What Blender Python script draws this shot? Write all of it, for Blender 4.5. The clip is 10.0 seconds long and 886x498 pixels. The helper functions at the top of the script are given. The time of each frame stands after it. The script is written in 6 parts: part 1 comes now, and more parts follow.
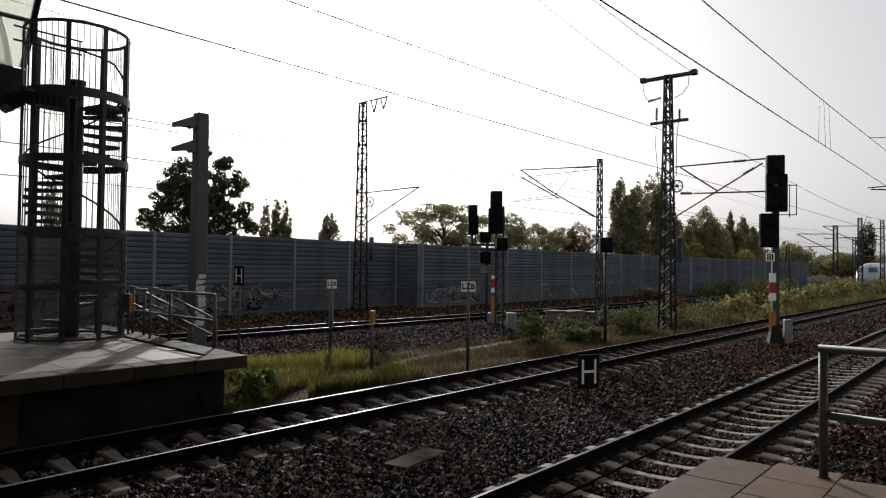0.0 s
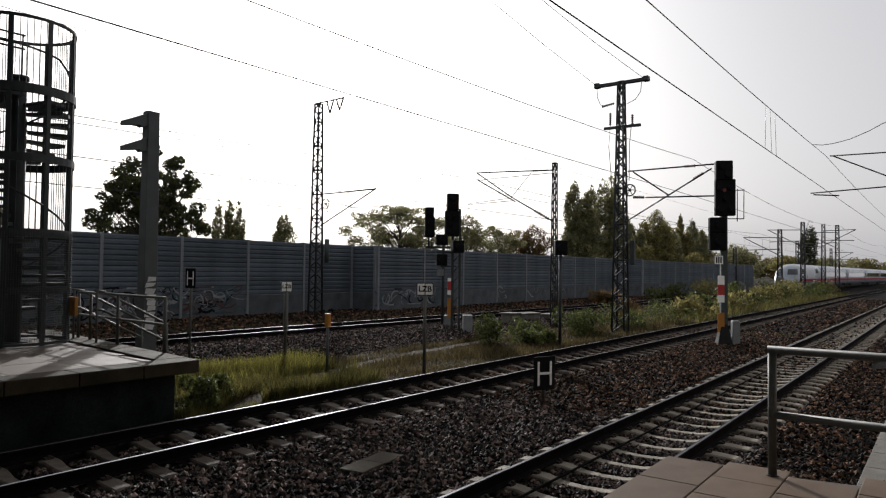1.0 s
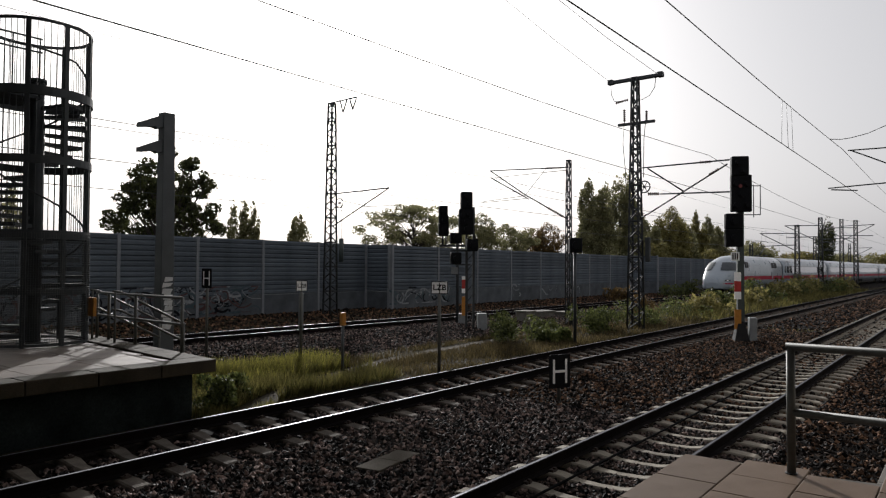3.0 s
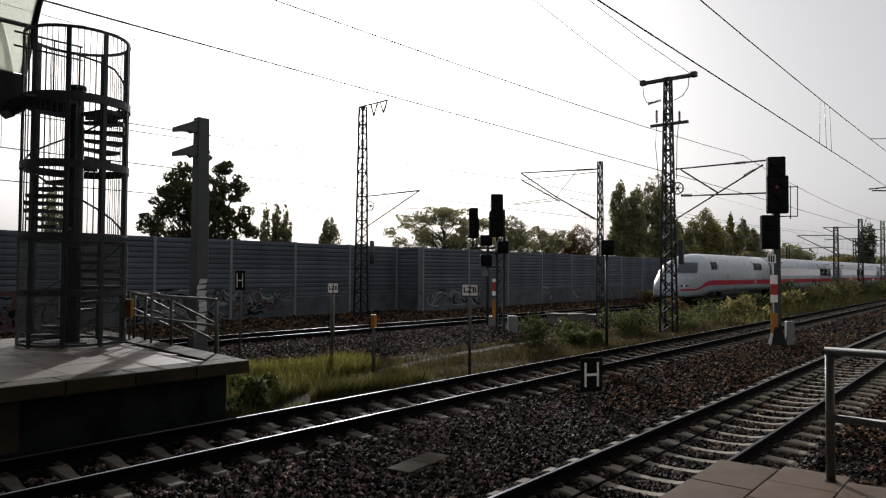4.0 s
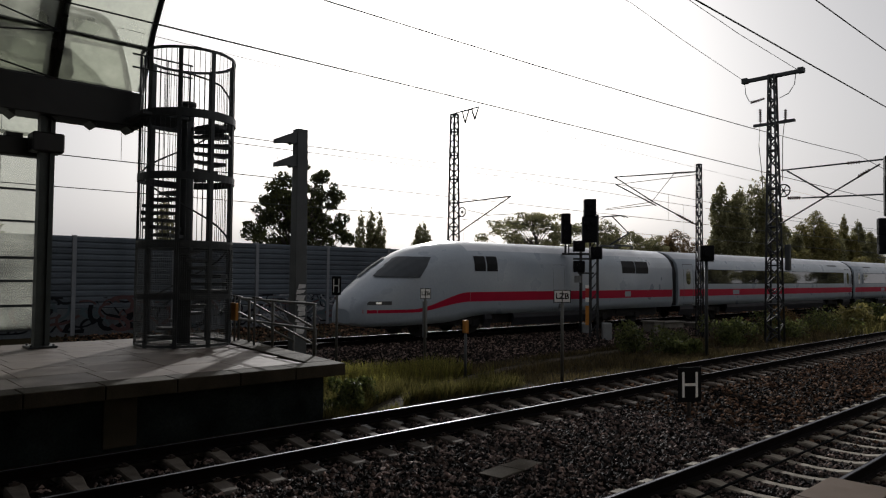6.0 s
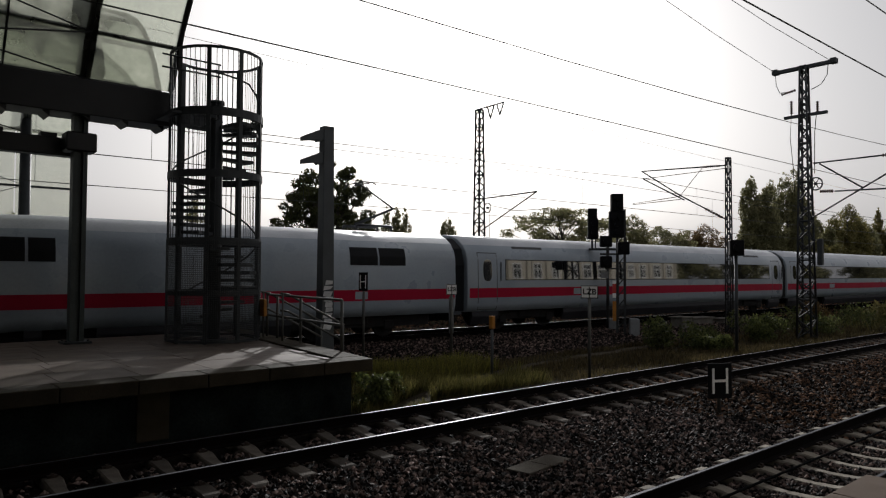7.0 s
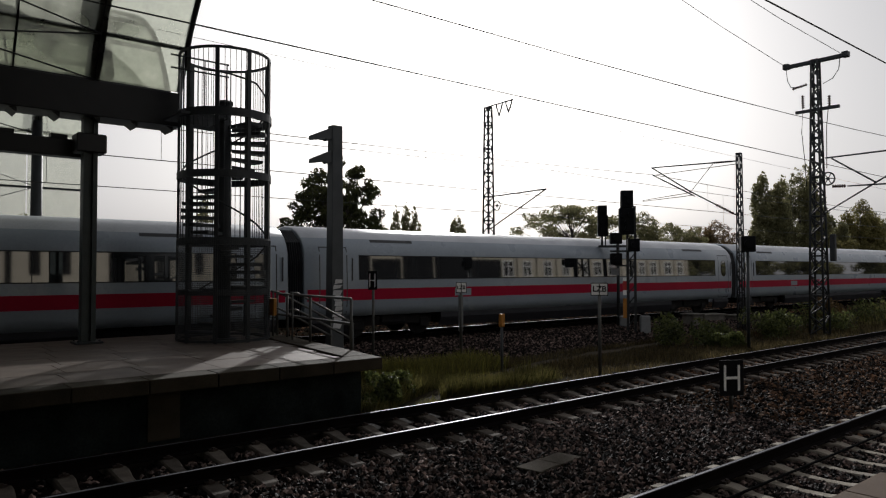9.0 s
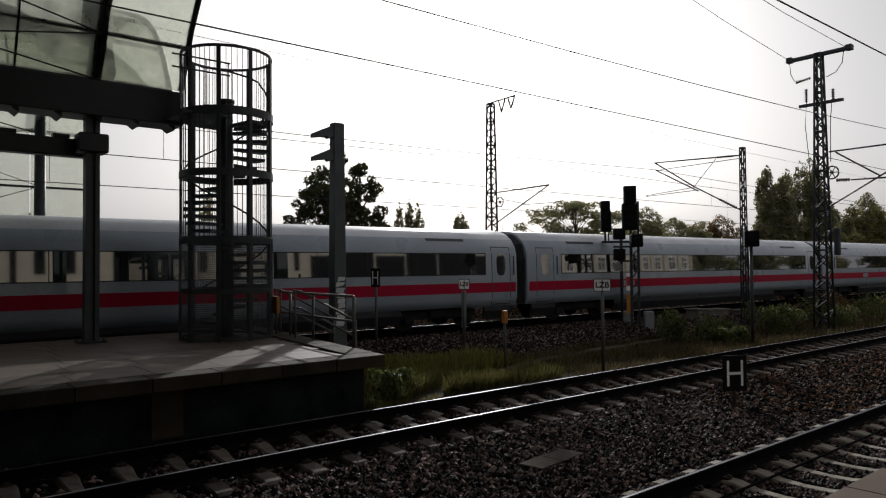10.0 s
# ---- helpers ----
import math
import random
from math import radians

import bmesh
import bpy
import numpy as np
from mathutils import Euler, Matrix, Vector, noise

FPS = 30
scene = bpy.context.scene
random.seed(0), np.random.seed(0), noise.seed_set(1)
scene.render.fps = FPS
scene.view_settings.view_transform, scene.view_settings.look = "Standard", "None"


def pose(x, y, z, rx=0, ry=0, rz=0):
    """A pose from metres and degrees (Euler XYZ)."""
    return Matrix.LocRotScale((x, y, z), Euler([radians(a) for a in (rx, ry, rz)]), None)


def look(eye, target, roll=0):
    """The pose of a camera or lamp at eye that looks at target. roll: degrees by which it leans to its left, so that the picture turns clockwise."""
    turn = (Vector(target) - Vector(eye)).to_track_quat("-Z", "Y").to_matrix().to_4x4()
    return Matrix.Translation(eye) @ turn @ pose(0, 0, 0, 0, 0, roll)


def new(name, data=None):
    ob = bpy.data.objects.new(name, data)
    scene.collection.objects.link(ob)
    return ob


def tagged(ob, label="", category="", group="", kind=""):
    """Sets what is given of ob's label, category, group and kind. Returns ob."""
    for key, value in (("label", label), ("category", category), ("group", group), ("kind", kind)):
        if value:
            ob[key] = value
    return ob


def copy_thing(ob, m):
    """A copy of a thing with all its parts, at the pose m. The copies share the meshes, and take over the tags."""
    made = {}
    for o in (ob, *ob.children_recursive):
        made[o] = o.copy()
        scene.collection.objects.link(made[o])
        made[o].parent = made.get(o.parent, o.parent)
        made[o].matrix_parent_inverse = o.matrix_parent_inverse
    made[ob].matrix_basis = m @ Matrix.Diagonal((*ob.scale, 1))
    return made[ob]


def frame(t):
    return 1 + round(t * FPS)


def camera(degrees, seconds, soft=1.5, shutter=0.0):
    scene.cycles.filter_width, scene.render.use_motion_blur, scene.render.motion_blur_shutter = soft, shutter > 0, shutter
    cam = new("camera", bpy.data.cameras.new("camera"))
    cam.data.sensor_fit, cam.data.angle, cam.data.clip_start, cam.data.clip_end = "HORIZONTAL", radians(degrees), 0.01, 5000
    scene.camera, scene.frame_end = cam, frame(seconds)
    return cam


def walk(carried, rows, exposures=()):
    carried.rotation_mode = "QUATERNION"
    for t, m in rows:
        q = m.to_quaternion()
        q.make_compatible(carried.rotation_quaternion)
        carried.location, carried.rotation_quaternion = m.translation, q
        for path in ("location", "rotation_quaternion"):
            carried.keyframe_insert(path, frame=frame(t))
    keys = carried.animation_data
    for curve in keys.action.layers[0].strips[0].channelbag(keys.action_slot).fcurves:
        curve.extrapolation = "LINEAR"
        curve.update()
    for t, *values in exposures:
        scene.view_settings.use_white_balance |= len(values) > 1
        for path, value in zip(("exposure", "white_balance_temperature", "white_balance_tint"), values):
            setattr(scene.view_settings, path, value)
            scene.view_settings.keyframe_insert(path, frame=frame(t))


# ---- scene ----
cam = camera(64.79, 10.0, soft=1.2)
PATH = [
    (0.0, 0.006, -0.006, 2.481, 91.501, -0.650, -50.379),
    (0.5, 0.027, 0.024, 2.484, 91.692, -0.526, -53.453),
    (1.0, 0.022, 0.030, 2.486, 91.733, -0.684, -53.990),
    (1.5, 0.019, 0.031, 2.483, 91.724, -0.633, -53.897),
    (2.0, 0.017, 0.031, 2.488, 91.700, -0.532, -53.779),
    (2.5, 0.016, 0.032, 2.490, 91.590, -0.387, -53.537),
    (4.0, 0.004, 0.033, 2.487, 91.771, -0.349, -50.364),
    (4.5, 0.001, 0.028, 2.488, 91.855, -0.297, -49.039),
    (5.0, -0.014, -0.010, 2.489, 92.295, -0.404, -47.378),
    (5.5, -0.022, -0.016, 2.489, 92.368, -0.494, -44.861),
    (7.0, -0.061, -0.004, 2.482, 91.862, -0.295, -40.777),
    (7.5, -0.050, 0.013, 2.483, 91.881, -0.285, -40.335),
    (8.0, -0.033, 0.011, 2.491, 91.877, -0.381, -40.159),
    (8.5, -0.030, -0.003, 2.485, 91.703, -0.076, -39.571),
    (9.0, -0.026, 0.001, 2.478, 91.725, 0.086, -39.951),
    (9.5, -0.010, -0.005, 2.478, 91.724, 0.102, -40.319),
    (10.0, 0.008, -0.024, 2.491, 91.432, 0.463, -39.615),
]
walk(cam, [(t, pose(x, y, z, rx, ry, rz)) for t, x, y, z, rx, ry, rz in PATH], [(0, -0.14, 6330, 10), (2.5, -0.14, 6330, 10), (4.0, -0.25, 6330, 10), (5.5, -0.56, 6330, 10), (7.0, -0.70, 6300, 10), (8.5, -0.64, 6300, 10), (10.0, -0.64, 6300, 10)])

# ---- world and sun ----
SUN_AZ, SUN_EL = 48.0, 20.5          # degrees from +x towards +y, and above the horizon
world = bpy.data.worlds.new("sky")
scene.world = world
world.use_nodes = True
wn, wl = world.node_tree.nodes, world.node_tree.links
sky = wn.new("ShaderNodeTexSky")
sky.sky_type = "NISHITA"
sky.sun_disc = False
sky.sun_elevation = radians(SUN_EL)
sky.sun_rotation = radians(90 - SUN_AZ)
sky.air_density, sky.dust_density, sky.ozone_density = 1.0, 6.0, 1.0
pale = wn.new("ShaderNodeHueSaturation")
pale.inputs["Saturation"].default_value = 0.3
wl.new(sky.outputs[0], pale.inputs["Color"])
veil = wn.new("ShaderNodeMix")          # thin high cloud over the whole sky
veil.data_type = "RGBA"
veil.inputs["Factor"].default_value = 0.45
veil.inputs["B"].default_value = (12.5, 12.2, 12.45, 1)
wl.new(pale.outputs[0], veil.inputs["A"])
wl.new(veil.outputs["Result"], wn["Background"].inputs[0])
wn["Background"].inputs[1].default_value = 0.085
sun_data = bpy.data.lights.new("sun", "SUN")
sun_data.energy, sun_data.angle, sun_data.color = 4.3, radians(1.0), (1.0, 0.97, 0.93)
sun = new("sun", sun_data)
a, e = radians(SUN_AZ), radians(SUN_EL)
sun_way = Vector((math.cos(a) * math.cos(e), math.sin(a) * math.cos(e), math.sin(e)))
sun.matrix_world = look(sun_way * 60, (0, 0, 0))


# ---- materials ----
def material(name, colour, rough=0.7, metal=0.0, spread=0.25, scale=6.0, fine=60.0, bump=0.15, second=None, tint=0.0, spec=0.4, coat=0.0):
    """Base colour varied at two scales, with relief; second: a stain colour; tint: difference from piece to piece."""
    m = bpy.data.materials.new(name)
    m.use_nodes = True
    n, l = m.node_tree.nodes, m.node_tree.links
    b = n["Principled BSDF"]
    co = n.new("ShaderNodeTexCoord")
    big, small = n.new("ShaderNodeTexNoise"), n.new("ShaderNodeTexNoise")
    big.inputs["Scale"].default_value, big.inputs["Detail"].default_value = scale, 5
    small.inputs["Scale"].default_value, small.inputs["Detail"].default_value = fine, 3
    geo = n.new("ShaderNodeNewGeometry")
    for t in (big, small):
        l.new(geo.outputs["Position"] if tint == 0 else co.outputs["Object"], t.inputs["Vector"])
    ramp = n.new("ShaderNodeMapRange")
    ramp.inputs["From Min"].default_value, ramp.inputs["From Max"].default_value = 0.3, 0.7
    l.new(big.outputs[0], ramp.inputs["Value"])
    mix = n.new("ShaderNodeMix")
    mix.data_type = "RGBA"
    other = second or [c * (1 - spread) for c in colour]
    mix.inputs["A"].default_value, mix.inputs["B"].default_value = (*colour, 1), (*other, 1)
    l.new(ramp.outputs[0], mix.inputs["Factor"])
    fin = n.new("ShaderNodeMix")
    fin.data_type, fin.blend_type = "RGBA", "MULTIPLY"
    fin.inputs["Factor"].default_value = 1.0
    g = n.new("ShaderNodeMapRange")
    g.inputs["From Min"].default_value, g.inputs["From Max"].default_value = 0.25, 0.75
    g.inputs["To Min"].default_value, g.inputs["To Max"].default_value = 1 - spread, 1 + spread * 0.6
    l.new(small.outputs[0], g.inputs["Value"])
    l.new(mix.outputs["Result"], fin.inputs["A"])
    l.new(g.outputs[0], fin.inputs["B"])
    last = fin
    if tint:
        info = n.new("ShaderNodeObjectInfo")
        r = n.new("ShaderNodeMapRange")
        r.inputs["To Min"].default_value, r.inputs["To Max"].default_value = 1 - tint, 1 + tint
        l.new(info.outputs["Random"], r.inputs["Value"])
        last = n.new("ShaderNodeMix")
        last.data_type, last.blend_type = "RGBA", "MULTIPLY"
        last.inputs["Factor"].default_value = 1.0
        l.new(fin.outputs["Result"], last.inputs["A"])
        l.new(r.outputs[0], last.inputs["B"])
    l.new(last.outputs["Result"], b.inputs["Base Color"])
    rr = n.new("ShaderNodeMapRange")
    rr.inputs["To Min"].default_value, rr.inputs["To Max"].default_value = max(rough - 0.1, 0.03), min(rough + 0.1, 1)
    l.new(big.outputs[0], rr.inputs["Value"])
    l.new(rr.outputs[0], b.inputs["Roughness"])
    b.inputs["Metallic"].default_value = metal
    b.inputs["Specular IOR Level"].default_value = spec
    b.inputs["Coat Weight"].default_value = coat
    if bump:
        bm_ = n.new("ShaderNodeBump")
        bm_.inputs["Strength"].default_value, bm_.inputs["Distance"].default_value = bump, 0.02
        l.new(small.outputs[0], bm_.inputs["Height"])
        l.new(bm_.outputs[0], b.inputs["Normal"])
    return m


def island(name, dark, light, rough=0.8, spec=0.25, skew=1.0):
    """A colour that differs from piece to piece of one joined mesh."""
    m = bpy.data.materials.new(name)
    m.use_nodes = True
    n, l = m.node_tree.nodes, m.node_tree.links
    b = n["Principled BSDF"]
    g = n.new("ShaderNodeNewGeometry")
    mix = n.new("ShaderNodeMix")
    mix.data_type = "RGBA"
    mix.inputs["A"].default_value, mix.inputs["B"].default_value = (*dark, 1), (*light, 1)
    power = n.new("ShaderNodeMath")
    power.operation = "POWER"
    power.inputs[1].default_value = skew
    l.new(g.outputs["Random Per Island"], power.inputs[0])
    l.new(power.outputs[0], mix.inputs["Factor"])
    t = n.new("ShaderNodeTexNoise")
    t.inputs["Scale"].default_value = 0.6
    l.new(g.outputs["Position"], t.inputs["Vector"])
    mr = n.new("ShaderNodeMapRange")
    mr.inputs["From Min"].default_value, mr.inputs["From Max"].default_value = 0.3, 0.7
    mr.inputs["To Min"].default_value, mr.inputs["To Max"].default_value = 0.65, 1.25
    l.new(t.outputs[0], mr.inputs["Value"])
    mul = n.new("ShaderNodeMix")
    mul.data_type, mul.blend_type = "RGBA", "MULTIPLY"
    mul.inputs["Factor"].default_value = 1
    l.new(mix.outputs["Result"], mul.inputs["A"])
    l.new(mr.outputs[0], mul.inputs["B"])
    l.new(mul.outputs["Result"], b.inputs["Base Color"])
    b.inputs["Roughness"].default_value = rough
    b.inputs["Specular IOR Level"].default_value = spec
    return m


def leafy(name, dark, light):
    """Leaves let some light through."""
    m = island(name, dark, light, 0.6, 0.3)
    n, l = m.node_tree.nodes, m.node_tree.links
    b, out = n["Principled BSDF"], n["Material Output"]
    tr = n.new("ShaderNodeBsdfTranslucent")
    col = b.inputs["Base Color"].links[0].from_socket
    l.new(col, tr.inputs["Color"])
    mx = n.new("ShaderNodeMixShader")
    mx.inputs[0].default_value = 0.55
    l.new(b.outputs[0], mx.inputs[1])
    l.new(tr.outputs[0], mx.inputs[2])
    l.new(mx.outputs[0], out.inputs["Surface"])
    return m


def pane_material(name, tint, gloss, body=0.0, dirt=(0.5, 0.5, 0.45)):
    """Thin glass: lets light through, mirrors at grazing angles, with a film of dirt."""
    m = bpy.data.materials.new(name)
    m.use_nodes = True
    n, l = m.node_tree.nodes, m.node_tree.links
    n.remove(n["Principled BSDF"])
    out = n["Material Output"]
    t, g, d = n.new("ShaderNodeBsdfTransparent"), n.new("ShaderNodeBsdfGlossy"), n.new("ShaderNodeBsdfTranslucent")
    t.inputs[0].default_value, d.inputs[0].default_value = (*tint, 1), (*dirt, 1)
    g.inputs["Roughness"].default_value = 0.03
    ns = n.new("ShaderNodeTexNoise")
    ns.inputs["Scale"].default_value, ns.inputs["Detail"].default_value = 1.3, 6
    gp = n.new("ShaderNodeNewGeometry")
    l.new(gp.outputs["Position"], ns.inputs["Vector"])
    mr = n.new("ShaderNodeMapRange")
    mr.inputs["From Min"].default_value, mr.inputs["From Max"].default_value = 0.3, 0.75
    mr.inputs["To Min"].default_value, mr.inputs["To Max"].default_value = body * 0.5, body * 1.5
    l.new(ns.outputs[0], mr.inputs["Value"])
    m1, m2 = n.new("ShaderNodeMixShader"), n.new("ShaderNodeMixShader")
    l.new(mr.outputs[0], m1.inputs[0])
    l.new(t.outputs[0], m1.inputs[1])
    l.new(d.outputs[0], m1.inputs[2])
    f = n.new("ShaderNodeFresnel")
    f.inputs["IOR"].default_value = gloss
    l.new(f.outputs[0], m2.inputs[0])
    l.new(m1.outputs[0], m2.inputs[1])
    l.new(g.outputs[0], m2.inputs[2])
    l.new(m2.outputs[0], out.inputs["Surface"])
    return m


def plain_glow(name, colour, strength):
    m = bpy.data.materials.new(name)
    m.use_nodes = True
    b = m.node_tree.nodes["Principled BSDF"]
    b.inputs["Base Color"].default_value = (*colour, 1)
    b.inputs["Emission Color"].default_value = (*colour, 1)
    b.inputs["Emission Strength"].default_value = strength
    return m


M_GROUND = material("trackside earth", (0.022, 0.016, 0.010), 0.95, spread=0.4, scale=0.7, fine=14, bump=0.6, second=(0.026, 0.023, 0.011), spec=0.03)
# almost black, so the shade in gaps between stones is in its colour
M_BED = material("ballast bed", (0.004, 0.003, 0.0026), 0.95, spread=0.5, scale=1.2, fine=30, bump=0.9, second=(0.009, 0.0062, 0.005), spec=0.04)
# high skew paints sunlit facets and shaded gaps as few pale, many near-black stones
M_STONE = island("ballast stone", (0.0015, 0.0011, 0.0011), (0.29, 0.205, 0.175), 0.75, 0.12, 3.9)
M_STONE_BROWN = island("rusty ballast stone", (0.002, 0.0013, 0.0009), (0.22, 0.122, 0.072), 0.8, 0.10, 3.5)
M_SLEEPER = material("weathered concrete sleeper", (0.26, 0.23, 0.185), 0.85, spread=0.22, scale=5, fine=70, bump=0.3, second=(0.18, 0.155, 0.12), tint=0.2, spec=0.25)
# rust brown, set darker still for the station shade on the middle track
M_SLEEPER_RUST_SHADE = material("rust stained sleeper", (0.12, 0.102, 0.084), 0.9, spread=0.3, scale=5, fine=70, bump=0.35, second=(0.06, 0.05, 0.042), tint=0.35, spec=0.15)
M_SLEEPER_DARK = material("blackened sleeper", (0.05, 0.038, 0.029), 0.95, spread=0.3, scale=5, fine=70, bump=0.35, second=(0.028, 0.02, 0.015), tint=0.3, spec=0.05)
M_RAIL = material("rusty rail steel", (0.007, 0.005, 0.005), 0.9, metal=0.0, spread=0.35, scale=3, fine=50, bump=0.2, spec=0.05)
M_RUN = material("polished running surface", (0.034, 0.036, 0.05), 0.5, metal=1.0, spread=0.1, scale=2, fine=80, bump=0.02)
M_CLIP = material("rusty rail clip", (0.05, 0.035, 0.028), 0.8, spread=0.3)
M_SLAB = material("pale granite slab", (0.135, 0.092, 0.062), 0.6, spread=0.22, scale=2.5, fine=160, bump=0.06, second=(0.10, 0.066, 0.044), tint=0.14, spec=0.12)
M_SLAB_FAR = material("grey platform slab", (0.115, 0.086, 0.066), 0.55, spread=0.2, scale=1.3, fine=90, bump=0.05, second=(0.065, 0.048, 0.038), tint=0.16, spec=0.25)
M_JOINT = material("dark joint mortar", (0.10, 0.09, 0.08), 0.95, spread=0.3)
M_COPING = material("concrete coping", (0.052, 0.041, 0.027), 0.85, spread=0.35, scale=1.6, fine=60, bump=0.25, second=(0.024, 0.02, 0.012), tint=0.25, spec=0.15)
# mottled, and near-black to carry the shade under the coping overhang
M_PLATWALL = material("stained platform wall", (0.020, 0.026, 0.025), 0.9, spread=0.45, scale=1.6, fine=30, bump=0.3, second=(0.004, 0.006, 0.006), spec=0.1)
M_GALV = material("galvanised steel tube", (0.10, 0.10, 0.092), 0.55, metal=0.35, spread=0.18, scale=8, fine=60, bump=0.05)
M_STEEL = material("dark painted steel", (0.028, 0.033, 0.036), 0.55, spread=0.25, scale=4, fine=50, bump=0.08)
M_STEELG = material("grey green painted steel", (0.045, 0.058, 0.056), 0.55, spread=0.25, scale=3, fine=40, bump=0.08)
M_MAST = material("weathered grey mast steel", (0.04, 0.046, 0.05), 0.75, spread=0.3, scale=3, fine=50, bump=0.1, second=(0.032, 0.03, 0.029), spec=0.2)
M_POLE = material("grey painted steel pole", (0.065, 0.072, 0.076), 0.6, spread=0.2, scale=2, fine=40, bump=0.08)
M_CANOPY = material("dark canopy girder paint", (0.007, 0.0075, 0.008), 0.5, spread=0.25, scale=2, fine=40, bump=0.05)
M_WIRE = material("weathered copper wire", (0.045, 0.050, 0.045), 0.5, metal=0.4, spread=0.2)
M_INSUL = material("brown glazed insulator", (0.06, 0.03, 0.02), 0.25, spread=0.2)
M_WALL = material("grey green noise barrier panel", (0.092, 0.108, 0.126), 0.75, spread=0.2, scale=0.8, fine=30, bump=0.1, second=(0.062, 0.074, 0.088), tint=0.16, spec=0.25)
M_WALLLOW = material("stained concrete plinth", (0.088, 0.098, 0.108), 0.85, spread=0.3, scale=1.0, fine=25, bump=0.2, second=(0.05, 0.056, 0.063), tint=0.14)
M_WALLPOST = material("pale steel wall post", (0.17, 0.18, 0.195), 0.6, spread=0.2, scale=2, fine=30, bump=0.08)
M_SPRAYD = material("black spray paint", (0.006, 0.007, 0.010), 0.7, spread=0.3, spec=0.1)
M_SPRAYW = material("white spray paint", (0.24, 0.25, 0.265), 0.7, spread=0.3)
M_SPRAYR = material("dull red spray paint", (0.065, 0.027, 0.026), 0.7, spread=0.3)
M_SPRAYB = material("dull blue spray paint", (0.04, 0.065, 0.078), 0.6, spread=0.3)
M_BLACK = material("matt black sheet metal", (0.005, 0.0055, 0.007), 0.7, spread=0.3, scale=4, fine=40, bump=0.05, spec=0.12)
M_WHITE = material("white enamel sign", (0.88, 0.88, 0.86), 0.45, spread=0.1, scale=5, fine=40, bump=0.02, second=(0.8, 0.79, 0.77))
M_REDP = material("red enamel", (0.42, 0.03, 0.025), 0.5, spread=0.2)
M_PALE = material("thick white sprayed paint", (0.62, 0.62, 0.62), 0.7, spread=0.2)
M_YELLOW = material("yellow orange plastic", (0.42, 0.17, 0.02), 0.5, spread=0.2)
M_GREYBOX = material("grey cabinet paint", (0.20, 0.21, 0.215), 0.6, spread=0.2, bump=0.05)
M_CONC = material("old concrete", (0.16, 0.15, 0.13), 0.9, spread=0.3, scale=3, fine=50, bump=0.3, second=(0.10, 0.09, 0.078))
M_LEAF = leafy("dark maple leaves", (0.020, 0.026, 0.010), (0.085, 0.09, 0.030))
# haze over the distant trees is put into these lifted leaf colours
M_LEAFG = leafy("green poplar leaves", (0.11, 0.112, 0.055), (0.32, 0.30, 0.15))
M_LEAFY = leafy("yellowing autumn leaves", (0.09, 0.085, 0.03), (0.30, 0.26, 0.095))
M_LEAFB = leafy("brown autumn leaves", (0.06, 0.045, 0.022), (0.20, 0.125, 0.05))
M_GRASS = leafy("rough trackside grass", (0.034, 0.037, 0.011), (0.185, 0.16, 0.052))
M_GRASSY = leafy("fresh yellow green grass", (0.06, 0.066, 0.014), (0.30, 0.27, 0.06))
M_GRASSD = leafy("dry brown grass", (0.025, 0.021, 0.010), (0.12, 0.092, 0.042))
M_SHRUB = leafy("shrub leaves", (0.022, 0.032, 0.011), (0.13, 0.145, 0.045))
M_BARK = material("grey brown bark", (0.07, 0.058, 0.048), 0.9, spread=0.35, scale=4, fine=30, bump=0.5)
# side grey is lowered for its shaded face; the roof keeps a paler grey
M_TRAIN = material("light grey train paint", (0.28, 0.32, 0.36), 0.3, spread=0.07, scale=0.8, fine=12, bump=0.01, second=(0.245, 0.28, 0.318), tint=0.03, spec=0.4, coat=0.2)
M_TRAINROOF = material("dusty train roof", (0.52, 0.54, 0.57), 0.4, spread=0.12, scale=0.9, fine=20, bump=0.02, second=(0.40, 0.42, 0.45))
M_STRIPE = material("red train stripe", (0.33, 0.003, 0.028), 0.5, spread=0.08, scale=1, fine=15, bump=0.0, spec=0.15)
M_SKIRT = material("umber grey train skirt", (0.013, 0.013, 0.018), 0.7, spread=0.3, scale=1.5, fine=20, bump=0.05)
M_UNDER = material("dirty bogie iron", (0.012, 0.011, 0.012), 0.85, spread=0.35, scale=4, fine=30, bump=0.2)
M_BELLOWS = material("black rubber bellows", (0.010, 0.011, 0.014), 0.65, spread=0.3, scale=3, fine=30, bump=0.1)
M_SEAM = material("dark door seam rubber", (0.05, 0.052, 0.055), 0.6, spread=0.2)
M_TGLASS = material("dark tinted train glass", (0.012, 0.013, 0.014), -0.06, spread=0.15, scale=0.6, fine=5, bump=0.0, spec=0.5, coat=1.0)
M_TGLASS.node_tree.nodes["Principled BSDF"].inputs["IOR"].default_value = 2.3
M_LOUVRE = material("black louvred side window", (0.006, 0.0065, 0.008), 0.5, spread=0.3, scale=3, fine=30, bump=0.05, spec=0.15)
M_CAB = material("dark cab windscreen", (0.055, 0.062, 0.07), 0.4, spread=0.1, bump=0.0, spec=0.15, coat=0.0)
# for unseen roof surfaces added only to hold back sky light
M_SKYBLOCK = material("dark painted roof sheet", (0.06, 0.062, 0.06), 0.7, spread=0.2)
M_ROOFGLASS = pane_material("dusty canopy glass", (0.50, 0.525, 0.455), 1.3, 0.36, (0.56, 0.58, 0.48))
M_WALLGLASS = pane_material("hall side glass", (0.80, 0.81, 0.77), 1.35, 0.2, (0.60, 0.61, 0.54))
